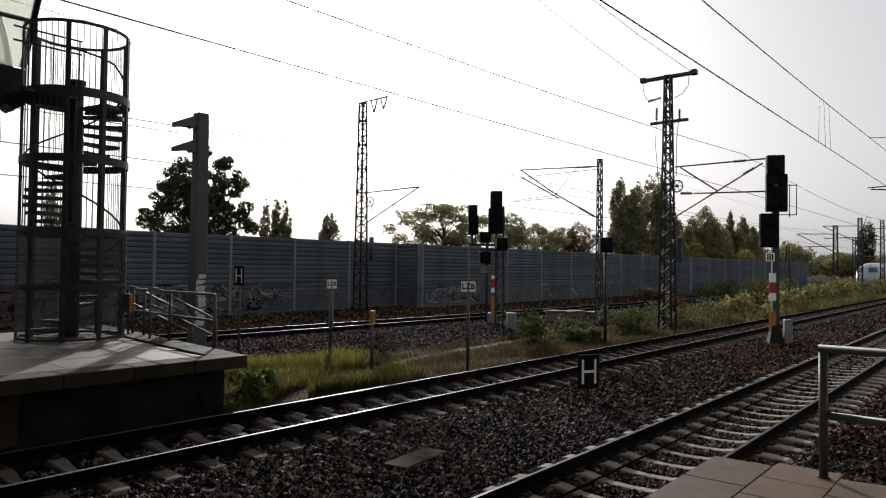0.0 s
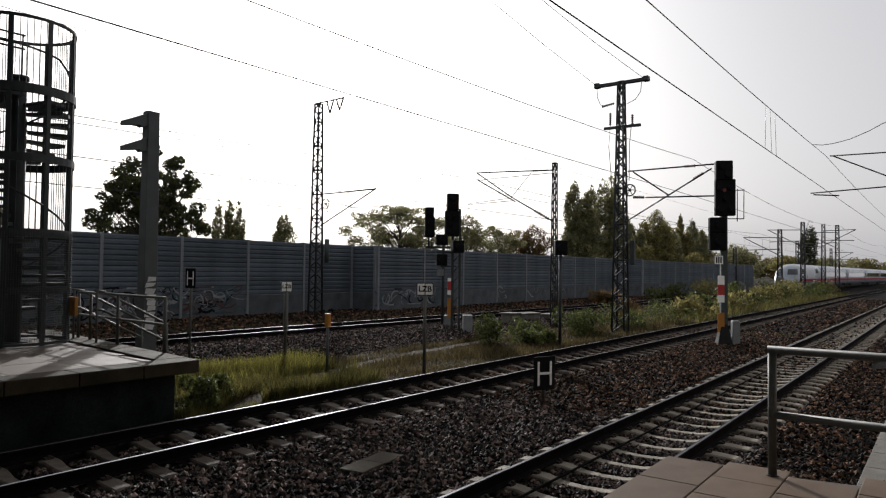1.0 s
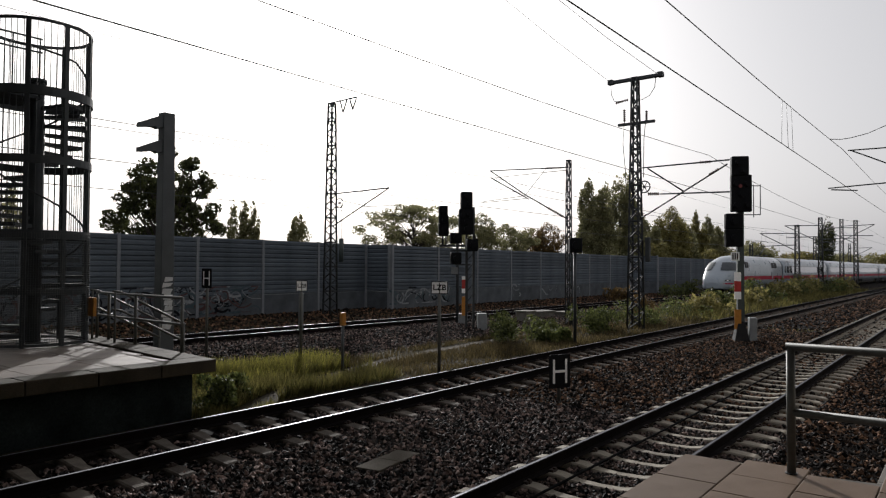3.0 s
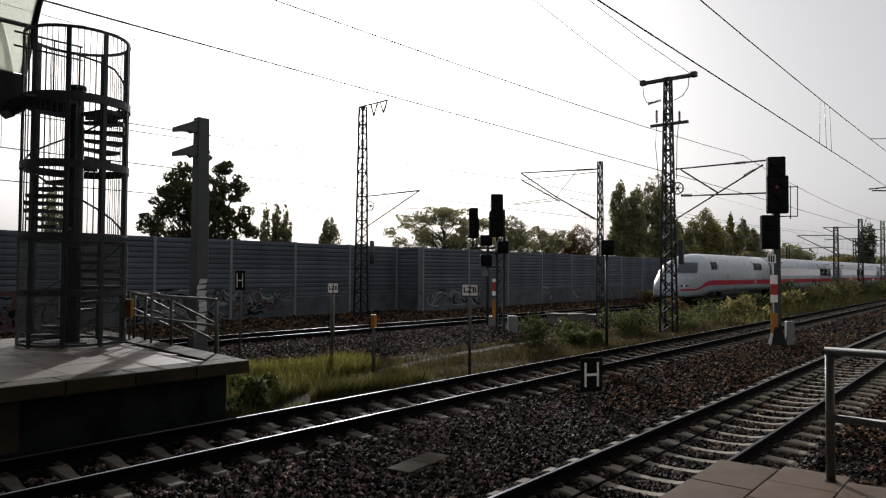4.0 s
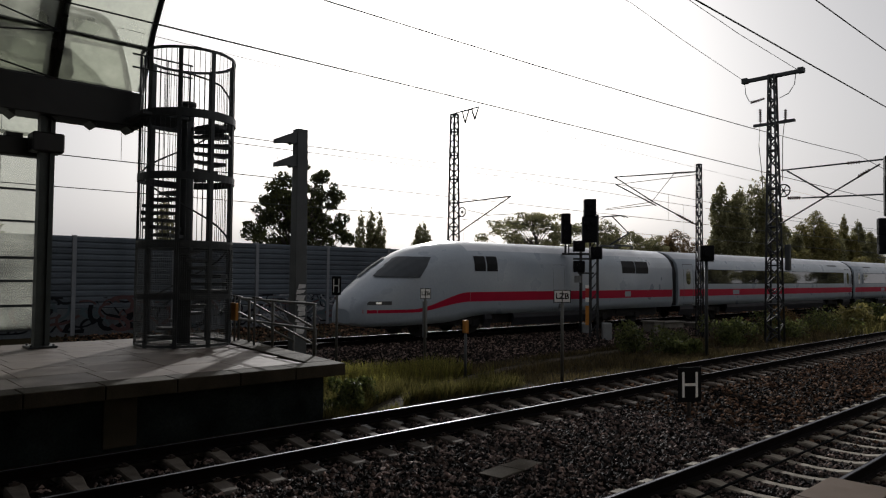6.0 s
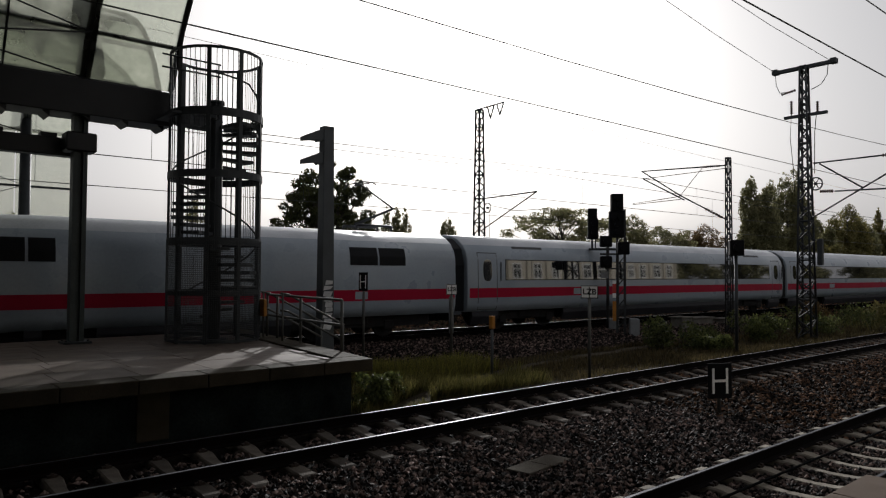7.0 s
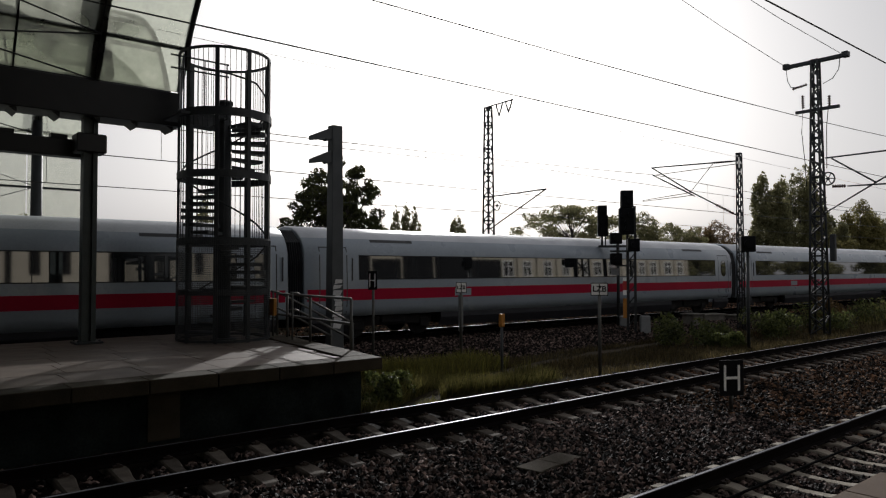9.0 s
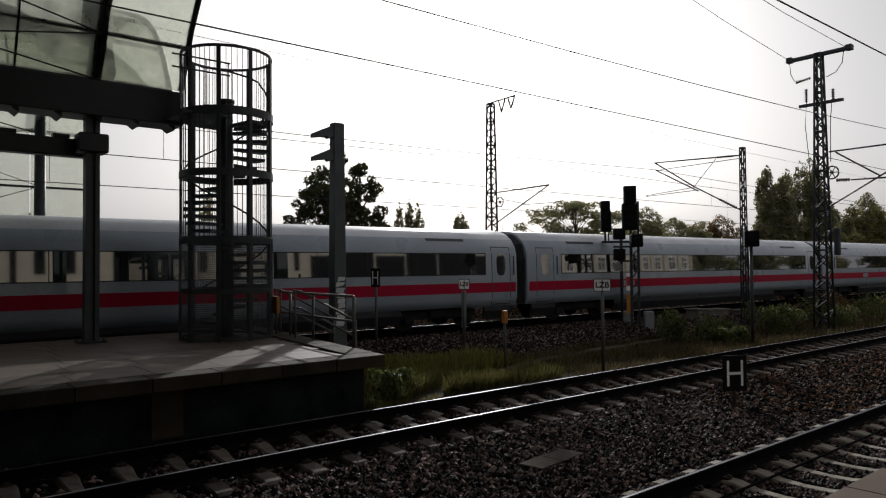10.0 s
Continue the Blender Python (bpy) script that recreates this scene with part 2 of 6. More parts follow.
M_LAMP = plain_glow("headlamp", (1.0, 0.95, 0.85), 0.25)
M_REDLAMP = plain_glow("red signal lamp", (0.12, 0.006, 0.008), 0.03)
M_BEIGE = material("beige station wall", (0.52, 0.47, 0.38), 0.85, spread=0.15, scale=1.0, fine=20, bump=0.1)


# ---- mesh helpers ----
def link(name, bm, mat, parent=None, label="", smooth=False):
    me = bpy.data.meshes.new(name)
    bm.to_mesh(me)
    bm.free()
    for x in mat if isinstance(mat, (list, tuple)) else (mat,):
        me.materials.append(x)
    if smooth:
        for f in me.polygons:
            f.use_smooth = True
    ob = new(name, me)
    ob.parent = parent
    if label:
        tagged(ob, label)
    return ob


def part(name, bm, mat, parent, label="", smooth=False):
    return link(name, bm, mat, parent, label, smooth)


def empty(name, m, label, category, group="", kind=""):
    ob = new(name)
    ob.empty_display_size = 0.3
    ob.matrix_world = m
    return tagged(ob, label, category, group, kind)


def box(bm, x0, x1, y0, y1, z0, z1, bevel=0.0, index=0, m=None):
    r = bmesh.ops.create_cube(bm, size=1.0)
    vs = r["verts"]
    for v in vs:
        v.co = Vector((x0 + (v.co.x + 0.5) * (x1 - x0), y0 + (v.co.y + 0.5) * (y1 - y0), z0 + (v.co.z + 0.5) * (z1 - z0)))
    fs = {f for v in vs for f in v.link_faces}
    if bevel:
        g = bmesh.ops.bevel(bm, geom=list({ed for v in vs for ed in v.link_edges}), offset=bevel, segments=1, affect="EDGES")
        fs = set(g["faces"]) | {f for f in fs if f.is_valid}
        vs = list({v for f in fs for v in f.verts})
    for f in fs:
        f.material_index = index
    if m is not None:
        for v in vs:
            v.co = m @ v.co
    return vs


def tube(bm, p, q, r, sides=8, r2=None, index=0, caps=True):
    p, q = Vector(p), Vector(q)
    d = q - p
    if d.length < 1e-6:
        return
    rot = d.to_track_quat("Z", "Y").to_matrix().to_4x4()
    res = bmesh.ops.create_cone(bm, cap_ends=caps, segments=sides, radius1=r, radius2=r if r2 is None else r2, depth=d.length)
    m = Matrix.Translation((p + q) / 2) @ rot
    for v in res["verts"]:
        v.co = m @ v.co
    for f in {f for v in res["verts"] for f in v.link_faces}:
        f.material_index = index
        if len(f.verts) == 4:
            f.smooth = True


def pipe(bm, pts, r, sides=8):
    """A round bar along a line of points, with closed elbows."""
    pts = [Vector(p) for p in pts]
    rings = []
    for i, p in enumerate(pts):
        d = (pts[min(i + 1, len(pts) - 1)] - pts[max(i - 1, 0)]).normalized()
        u = d.cross(Vector((0, 0, 1)))
        u = u.normalized() if u.length > 1e-3 else Vector((1, 0, 0))
        w = d.cross(u).normalized()
        rings.append([bm.verts.new(p + r * (math.cos(2 * math.pi * k / sides) * u + math.sin(2 * math.pi * k / sides) * w)) for k in range(sides)])
    for s, t in zip(rings, rings[1:]):
        for k in range(sides):
            f = bm.faces.new((s[k], s[(k + 1) % sides], t[(k + 1) % sides], t[k]))
            f.smooth = True
    bm.faces.new(rings[0][::-1])
    bm.faces.new(rings[-1])


def extrude(bm, profile, x0, x1, index=0):
    """A closed y,z profile swept along x."""
    s = [bm.verts.new((x0, y, z)) for y, z in profile]
    t = [bm.verts.new((x1, y, z)) for y, z in profile]
    n = len(profile)
    fs = [bm.faces.new((s[i], t[i], t[(i + 1) % n], s[(i + 1) % n])) for i in range(n)]
    fs += [bm.faces.new(s[::-1]), bm.faces.new(t)]
    for f in fs:
        f.material_index = index
    return fs


def soup(name, verts, faces, mat, parent=None, smooth=False):
    me = bpy.data.meshes.new(name)
    me.from_pydata(verts, [], faces)
    me.materials.append(mat)
    ob = new(name, me)
    ob.parent = parent
    return ob


# ---- ground, ballast and tracks ----
LINE_A, LINE_B = 3.81, 9.45                   # centre lines of the two near tracks
BEDS = {LINE_A: (0.649, 7.00, 1.36), LINE_B: (0.66, 4.03, 1.12)}   # sleeper pitch, x of one sleeper, reach of the bare sleeper
C0, C_SLOPE, C_Z = 21.78, -0.0289, 0.128      # the far track: centre y = C0 + C_SLOPE * x, rail height
C_TURN = math.degrees(math.atan(C_SLOPE))


def c_pose(x, z=C_Z, side=0.0):
    return pose(x, C0 + C_SLOPE * x + side, z, 0, 0, C_TURN)


bm = bmesh.new()
bmesh.ops.create_grid(bm, x_segments=8, y_segments=8, size=2500)
ground = link("ground", bm, M_GROUND)
ground.location.z = -0.36
tagged(ground, "dark brown trackside earth with dry patches", "ground", kind="structure")


def ballast_bed(name, y0, y1, z, x0, x1, m=None, label="", toe=-0.37, bank=2):
    """A low bank with sloping shoulders and an uneven top; bank: steps of 0.25 m in the near shoulder."""
    rng = np.random.default_rng(5)
    nx, ny = int((x1 - x0) / 0.5), int((y1 - y0) / 0.25)
    verts, faces = [], []
    for i in range(nx + 1):
        for j in range(ny + 1):
            edge = min(j / bank, (ny - j) / 2)
            h = toe + (z - toe) * min(edge, 1)
            verts.append((x0 + (x1 - x0) * i / nx, y0 + (y1 - y0) * j / ny, h + (rng.uniform(-0.015, 0.008) if edge else 0)))
    for i in range(nx):
        for j in range(ny):
            k = i * (ny + 1) + j
            faces.append((k, k + ny + 1, k + ny + 2, k + 1))
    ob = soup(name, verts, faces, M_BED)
    if m is not None:
        ob.matrix_world = m
    return tagged(ob, label, "ballast", kind="structure")


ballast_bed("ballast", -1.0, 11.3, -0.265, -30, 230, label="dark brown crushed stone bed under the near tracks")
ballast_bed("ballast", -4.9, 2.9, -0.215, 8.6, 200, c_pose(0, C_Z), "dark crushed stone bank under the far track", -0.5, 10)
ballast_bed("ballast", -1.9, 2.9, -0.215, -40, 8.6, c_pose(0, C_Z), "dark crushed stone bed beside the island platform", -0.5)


def stones(name, n, x0, x1, y0, y1, z, r0, r1, mat, seed, label, centres=(), shape=1.0, gap=0.155):
    rng = np.random.default_rng(seed)
    x, y = rng.uniform(x0, x1, n), rng.uniform(y0, y1, n)
    keep = np.ones(n, bool)
    for c in centres:
        pitch, first, reach = BEDS[c]
        on = np.abs(y - c) < reach
        wide = np.where(np.abs(y - c) > 0.88, gap - 0.06, gap)
        keep &= ~(on & (np.abs((x - first + pitch / 2) % pitch - pitch / 2) < wide))
        for s in (-0.75, 0.75):
            keep &= np.abs(y - c - s) > 0.08
    keep &= ~((np.abs(x - 7.42) < 0.57) & (np.abs(y - 6.58 - 0.16 * (x - 7.42)) < 0.22))
    x, y = x[keep], y[keep]
    n = len(x)
    z = z(x, y) if callable(z) else z
    r = rng.uniform(r0, r1, n)
    base = np.array([(1, 0, 0), (0, 1, 0), (-1, 0, 0), (0, -1, 0), (0, 0, 1), (0, 0, -1)], float)
    v = base[None] * rng.uniform(0.6, 1.25, (n, 6, 1)) + rng.normal(0, 0.18, (n, 6, 3))
    ang = rng.uniform(0, 6.283, n)
    c, s = np.cos(ang), np.sin(ang)
    v = np.stack([v[..., 0] * c[:, None] - v[..., 1] * s[:, None], v[..., 0] * s[:, None] + v[..., 1] * c[:, None], v[..., 2] * 0.75 * shape], -1)
    v = v * r[:, None, None] + np.stack([x, y, z + rng.uniform(-0.2, 0.7, n) * r * shape - 0.03 * np.any([np.abs(y - c) < 1.36 for c in centres] or [y > 99], axis=0)], -1)[:, None, :]
    tri = np.array([(0, 1, 4), (1, 2, 4), (2, 3, 4), (3, 0, 4), (1, 0, 5), (2, 1, 5), (3, 2, 5), (0, 3, 5)])
    f = (tri[None] + 6 * np.arange(n)[:, None, None]).reshape(-1, 3)
    ob = soup(name, v.reshape(-1, 3).tolist(), f.tolist(), mat)
    return tagged(ob, label, "gravel", kind="stuff")


def far_bank(x, y):
    """Height of the far track's ballast bank."""
    return np.interp(y - C0 - C_SLOPE * x, (-4.9, -2.4, 2.4), (-0.37, -0.075, -0.075))


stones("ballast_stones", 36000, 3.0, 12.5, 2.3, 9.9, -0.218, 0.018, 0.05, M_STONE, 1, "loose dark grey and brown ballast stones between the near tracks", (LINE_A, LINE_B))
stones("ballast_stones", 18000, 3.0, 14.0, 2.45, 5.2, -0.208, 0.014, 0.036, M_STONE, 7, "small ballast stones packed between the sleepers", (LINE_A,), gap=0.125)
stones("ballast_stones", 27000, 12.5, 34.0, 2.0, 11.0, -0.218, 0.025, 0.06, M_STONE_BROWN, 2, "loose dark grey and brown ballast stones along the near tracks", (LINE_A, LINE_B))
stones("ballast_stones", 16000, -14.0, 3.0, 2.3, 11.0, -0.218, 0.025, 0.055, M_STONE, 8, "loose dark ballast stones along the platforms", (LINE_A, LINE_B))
stones("ballast_stones", 9000, 6.7, 24.0, -0.8, 2.4, -0.238, 0.02, 0.055, M_STONE_BROWN, 3, "rusty brown ballast stones beside the platform end")
stones("ballast_stones", 40000, 9.0, 40.0, 16.0, 23.4, far_bank, 0.025, 0.055, M_STONE, 4, "dark ballast stones along the far track")
stones("ballast_stones", 14000, 8.0, 90.0, 24.2, 34.2, -0.35, 0.04, 0.10, M_STONE_BROWN, 9, "brown crushed stone before the noise barrier")
stones("ballast_stones", 6000, 40.0, 90.0, 17.6, 22.6, -0.075, 0.05, 0.09, M_STONE_BROWN, 10, "dark ballast stones along the distant far track")
stones("ballast_stones", 8000, 34.0, 90.0, 1.5, 11.0, -0.238, 0.05, 0.10, M_STONE_BROWN, 6, "brown ballast stones along the distant near tracks", (LINE_A, LINE_B))


def sleeper_mesh():
    """A concrete sleeper with high rail seats and a waist, along y, top of the seats at z = 0."""
    bm = bmesh.new()
    rows = []
    for y, w, h in ((-1.30, 0.11, -0.05), (-1.24, 0.125, -0.02), (-0.95, 0.125, 0.0), (-0.55, 0.12, 0.0), (-0.30, 0.095, -0.045), (0.0, 0.085, -0.055),
                    (0.30, 0.095, -0.045), (0.55, 0.12, 0.0), (0.95, 0.125, 0.0), (1.24, 0.125, -0.02), (1.30, 0.11, -0.05)):
        rows.append([bm.verts.new((sx * ww, y, z)) for sx, ww, z in ((-1, w + 0.04, -0.19), (-1, w, h - 0.02), (-1, w - 0.02, h), (1, w - 0.02, h), (1, w, h - 0.02), (1, w + 0.04, -0.19))])
    for s, t in zip(rows, rows[1:]):
        for k in range(5):
            bm.faces.new((s[k], s[k + 1], t[k + 1], t[k]))
    bm.faces.new(rows[0])
    bm.faces.new(rows[-1][::-1])
    for c in (-0.753, 0.753):
        for s in (-1, 1):
            box(bm, -0.06, 0.06, c + s * 0.085 - 0.035, c + s * 0.085 + 0.035, -0.005, 0.03, index=1)
            box(bm, -0.02, 0.02, c + s * 0.11 - 0.02, c + s * 0.11 + 0.02, 0.0, 0.055, index=1)
    me = bpy.data.meshes.new("sleeper")
    bm.to_mesh(me)
    bm.free()
    me.materials.append(M_SLEEPER)
    me.materials.append(M_CLIP)
    return me


SLEEPER = sleeper_mesh()
RAIL_PROFILE = [(-0.075, -0.172), (0.075, -0.172), (0.075, -0.160), (0.014, -0.135), (0.010, -0.05), (0.034, -0.038), (0.036, -0.010), (0.028, -0.001), (0.019, 0.0), (-0.019, 0.0), (-0.028, -0.001),
                (-0.036, -0.010), (-0.034, -0.038), (-0.010, -0.05), (-0.014, -0.135), (-0.075, -0.160)]


SLEEPER_RUST_SHADE = SLEEPER.copy()
SLEEPER_RUST_SHADE.materials[0] = M_SLEEPER_RUST_SHADE
SLEEPER_DARK = SLEEPER.copy()
SLEEPER_DARK.materials[0] = M_SLEEPER_DARK


def railway_track(m, x0, x1, s0, s1, label, sleeper=SLEEPER, pitch=0.6, first=0.3):
    t = empty("railway_track", m, label, "railway track", "railway tracks", "structure")
    for c in (-0.753, 0.753):
        bm = bmesh.new()
        for f in extrude(bm, [(y + c, z) for y, z in RAIL_PROFILE], x0, x1):
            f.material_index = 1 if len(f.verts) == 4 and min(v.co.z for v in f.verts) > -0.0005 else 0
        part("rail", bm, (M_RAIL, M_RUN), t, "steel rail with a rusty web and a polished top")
    rng = random.Random(3)
    for k in range(int(s0 / pitch), int(s1 / pitch)):
        ob = new("sleeper", sleeper)
        ob.parent = t
        ob.matrix_local = pose(k * pitch + first % pitch + rng.uniform(-0.01, 0.01), rng.uniform(-0.015, 0.015), -0.18 + rng.uniform(-0.006, 0.004), 0, 0, rng.uniform(-0.7, 0.7))
    return t


# ---- platforms ----
def slab_grid(parent, x0, x1, y0, y1, dx, dy, z, mat, stagger=0.5, skew=None, thick=0.06):
    """Paving slabs with open joints, each one an object on a shared mesh."""
    bm = bmesh.new()
    box(bm, 0.004, dx - 0.004, 0.004, dy - 0.004, -thick, 0, bevel=0.006)
    me = bpy.data.meshes.new("slab")
    bm.to_mesh(me)
    bm.free()
    me.materials.append(mat)
    rng = random.Random(7)
    j, y = 0, y0
    while y < y1 - 0.01:
        x = x1 - dx * (1 + (stagger if j % 2 else 0))
        if skew:
            x += skew * (y - y0)
        while x > x0:
            ob = new("slab", me)
            ob.parent = parent
            ob.matrix_local = pose(x, y, z + rng.uniform(-0.0015, 0.0015))
            x -= dx
        y += dy
        j += 1


# the platform that the camera stands on
own = empty("platform_near", pose(0, 0, 0), "pale granite paved platform end with a steel railing", "platform", kind="structure")
TIP, TIP_SKEW = 6.62, -0.19            # the end runs askew: x of the edge at y = 2.21, and its slope
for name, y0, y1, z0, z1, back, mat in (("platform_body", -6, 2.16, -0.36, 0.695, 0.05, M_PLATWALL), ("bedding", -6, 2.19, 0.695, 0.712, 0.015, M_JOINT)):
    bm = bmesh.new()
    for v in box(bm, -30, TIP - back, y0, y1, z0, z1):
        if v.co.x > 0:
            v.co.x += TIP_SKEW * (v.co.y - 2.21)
    part(name, bm, (mat,), own, "mottled concrete platform body darkened for shade" if mat is M_PLATWALL else "")
slab_grid(own, -5.2, TIP + TIP_SKEW * (-4.13 - 2.21), -4.13, 1.69, 0.56, 0.53, 0.76, M_SLAB, 0.5, TIP_SKEW)
slab_grid(own, -5.2, TIP + 0.05, 1.70, 2.2, 0.78, 0.51, 0.76, M_SLAB, 0.0)

# the platform between the tracks
far = empty("platform_far", pose(0, 0, 0), "island platform of grey slabs with a concrete coping", "platform", kind="structure")
SKEW, FY0, FY1, FX = 0.135, 11.38, 19.75, 7.95
bm = bmesh.new()
for (x0, x1, y0, y1, z0, z1) in ((-60, FX - 0.30, FY0 + 0.40, FY1 - 0.3, -0.36, 0.525),):
    vs = box(bm, x0, x1, y0, y1, z0, z1)
    for v in vs:
        if v.co.x > 0:
            v.co.x += SKEW * (v.co.y - FY0)
part("platform_body", bm, (M_PLATWALL,), far, "mottled concrete wall below the coping, darkened for its shade")
for x0, x1 in ((3.6, 4.12), (-1.3, -0.8)):
    bm = bmesh.new()
    box(bm, x0, x1, FY0 + 0.37, FY0 + 0.42, -0.3, 0.524, bevel=0.01)
    part("wall_pier", bm, (M_COPING,), far, "paler flush concrete pier")
bm = bmesh.new()
vs = box(bm, -60, FX - 0.06, FY0 + 0.06, FY1 - 0.05, 0.535, 0.712)
for v in vs:
    if v.co.x > 0:
        v.co.x += SKEW * (v.co.y - FY0)
part("bedding", bm, (M_JOINT,), far)
for k in range(18):
    bm = bmesh.new()
    box(bm, FX - 1.11 * (k + 1) + 0.006, FX - 1.11 * k - 0.006, FY0, FY0 + 0.55, 0.53, 0.76, bevel=0.012)
    for v in bm.verts:
        if k == 0 and v.co.x > FX - 0.1:
            v.co.x += SKEW * (v.co.y - FY0)
    part("coping_stone", bm, (M_COPING,), far)
y = FY0 + 0.56
for k in range(5):
    bm = bmesh.new()
    vs = box(bm, FX - 0.6, FX, y + 0.006, y + 1.55, 0.53, 0.76, bevel=0.012)
    for v in bm.verts:
        v.co.x += SKEW * (v.co.y - FY0)
    part("coping_stone", bm, (M_COPING,), far)
    y += 1.556
slab_grid(far, -8.0, FX - 0.62, FY0 + 0.565, FY1 - 0.9, 1.2, 1.2, 0.758, M_SLAB_FAR, 0.0, SKEW, 0.045)

# ---- noise barrier ----
def noise_barrier(name, p, q, bay, z0, top, label):
    """Posts with ribbed panels between them on a concrete plinth."""
    p, q = Vector((*p, 0)), Vector((*q, 0))
    n = max(1, round((q - p).length / bay))
    step = (q - p).length / n
    d = (q - p).normalized()
    w = empty(name, Matrix.Translation(p) @ Matrix.Rotation(math.atan2(d.y, d.x), 4, "Z"), label, "noise barrier", kind="structure")
    bm = bmesh.new()
    box(bm, -0.09, 0.09, -0.13, 0.10, z0 - 0.3, top + 0.04, bevel=0.01)
    post = bpy.data.meshes.new("wall_post")
    bm.to_mesh(post)
    bm.free()
    post.materials.append(M_WALLPOST)
    rows = 6
    low = z0 + 1.15
    h = (top - low) / rows
    bm = bmesh.new()
    prof = []
    for k in range(2):
        a0 = k * h / 2
        prof += [(-0.045, a0 + 0.01), (-0.085, a0 + h * 0.1), (-0.085, a0 + h * 0.36), (-0.045, a0 + h * 0.47)]
    prof += [(-0.045, h + 0.004), (0.06, h + 0.004), (0.06, -0.004), (-0.045, -0.004)]
    extrude(bm, prof, 0.09, step - 0.09)
    panel = bpy.data.meshes.new("panel")
    bm.to_mesh(panel)
    bm.free()
    panel.materials.append(M_WALL)
    bm = bmesh.new()
    box(bm, 0.09, step - 0.09, -0.07, 0.07, z0 - 0.3, low - 0.012, bevel=0.012)
    base = bpy.data.meshes.new("plinth")
    bm.to_mesh(base)
    bm.free()
    base.materials.append(M_WALLLOW)
    for k in range(n + 1):
        for me, x, z in [(post, k * step, 0)] + ([(base, k * step, 0)] + [(panel, k * step, low + r * h) for r in range(rows)] if k < n else []):
            ob = new(me.name, me)
            ob.parent = w
            ob.matrix_local = pose(x, 0, z)
    return w


noise_barrier("wall_barrier_1", (-36, 34.5), (36.3, 34.5), 4.4, -0.3, 4.15, "grey green ribbed noise barrier with pale posts and sprayed plinth")
noise_barrier("wall_barrier_2", (36.4, 34.4), (36.4, 32.25), 2.2, -0.3, 4.1, "short return of the ribbed noise barrier")
noise_barrier("wall_barrier_3", (36.45, 32.1), (78, 32.1), 5.2, -0.2, 4.05, "grey ribbed noise barrier with pale posts")
noise_barrier("wall_barrier_4", (78.2, 31.9), (81.5, 29.9), 3.8, -0.1, 4.1, "bluish return of the distant noise barrier")
noise_barrier("wall_barrier_5", (81.7, 29.9), (128, 27.5), 5.0, 0.0, 3.95, "plain grey distant noise barrier")


def sprayed_marks(name, x0, x1, y, z0, z1, n, mats, seed, label, widths=(0.02, 0.03, 0.045, 0.07)):
    """Loose sprayed strokes, thin ribbons a few millimetres proud of the plinth."""
    rng = random.Random(seed)
    root = empty(name, pose(0, y, 0), label, "graffiti", kind="structure")
    for mat in mats:
        bm = bmesh.new()
        for _ in range(n):
            x, z = rng.uniform(x0, x1), rng.uniform(z0, z1)
            a0, w = rng.uniform(0, 6.28), rng.choice(widths)
            last = None
            turn = rng.uniform(-0.5, 0.5)
            depth = rng.uniform(-0.004, 0.0)
            for k in range(rng.randint(6, 14)):
                a0 += turn + rng.uniform(-0.25, 0.25)
                x, z = x + 0.16 * math.cos(a0), min(max(z + 0.13 * math.sin(a0), z0), z1)
                nx, nz = -math.sin(a0) * w, math.cos(a0) * w
                pair = (bm.verts.new((x + nx, depth, z + nz)), bm.verts.new((x - nx, depth, z - nz)))
                if last:
                    bm.faces.new((last[0], pair[0], pair[1], last[1]))
                last = pair
        part("sprayed_stroke", bm, (mat,), root)


sprayed_marks("graffiti", 4.0, 17.3, 34.417, -0.15, 1.35, 26, (M_SPRAYB, M_SPRAYR, M_SPRAYD, M_SPRAYD), 11, "bold black sprayed outlines with dull red and blue fill", (0.04, 0.06, 0.1))
sprayed_marks("graffiti", 18.0, 26.3, 34.417, -0.15, 1.35, 40, (M_SPRAYW, M_SPRAYD, M_SPRAYB, M_SPRAYR), 12, "tangled sprayed strokes in black, white and dull red")
sprayed_marks("graffiti", 37.0, 45.0, 32.017, 0.0, 1.1, 16, (M_SPRAYW, M_SPRAYD, M_SPRAYB), 13, "pale sprayed strokes on the barrier plinth")
sprayed_marks("graffiti", 52.0, 66.0, 32.017, 0.1, 1.1, 12, (M_SPRAYW,), 14, "faint white sprayed strokes on the barrier plinth")


# ---- train sheds ----
def arch(y, centre, z0, r):
    return z0 + math.sqrt(max(r * r - (y - centre) ** 2, 0.01))


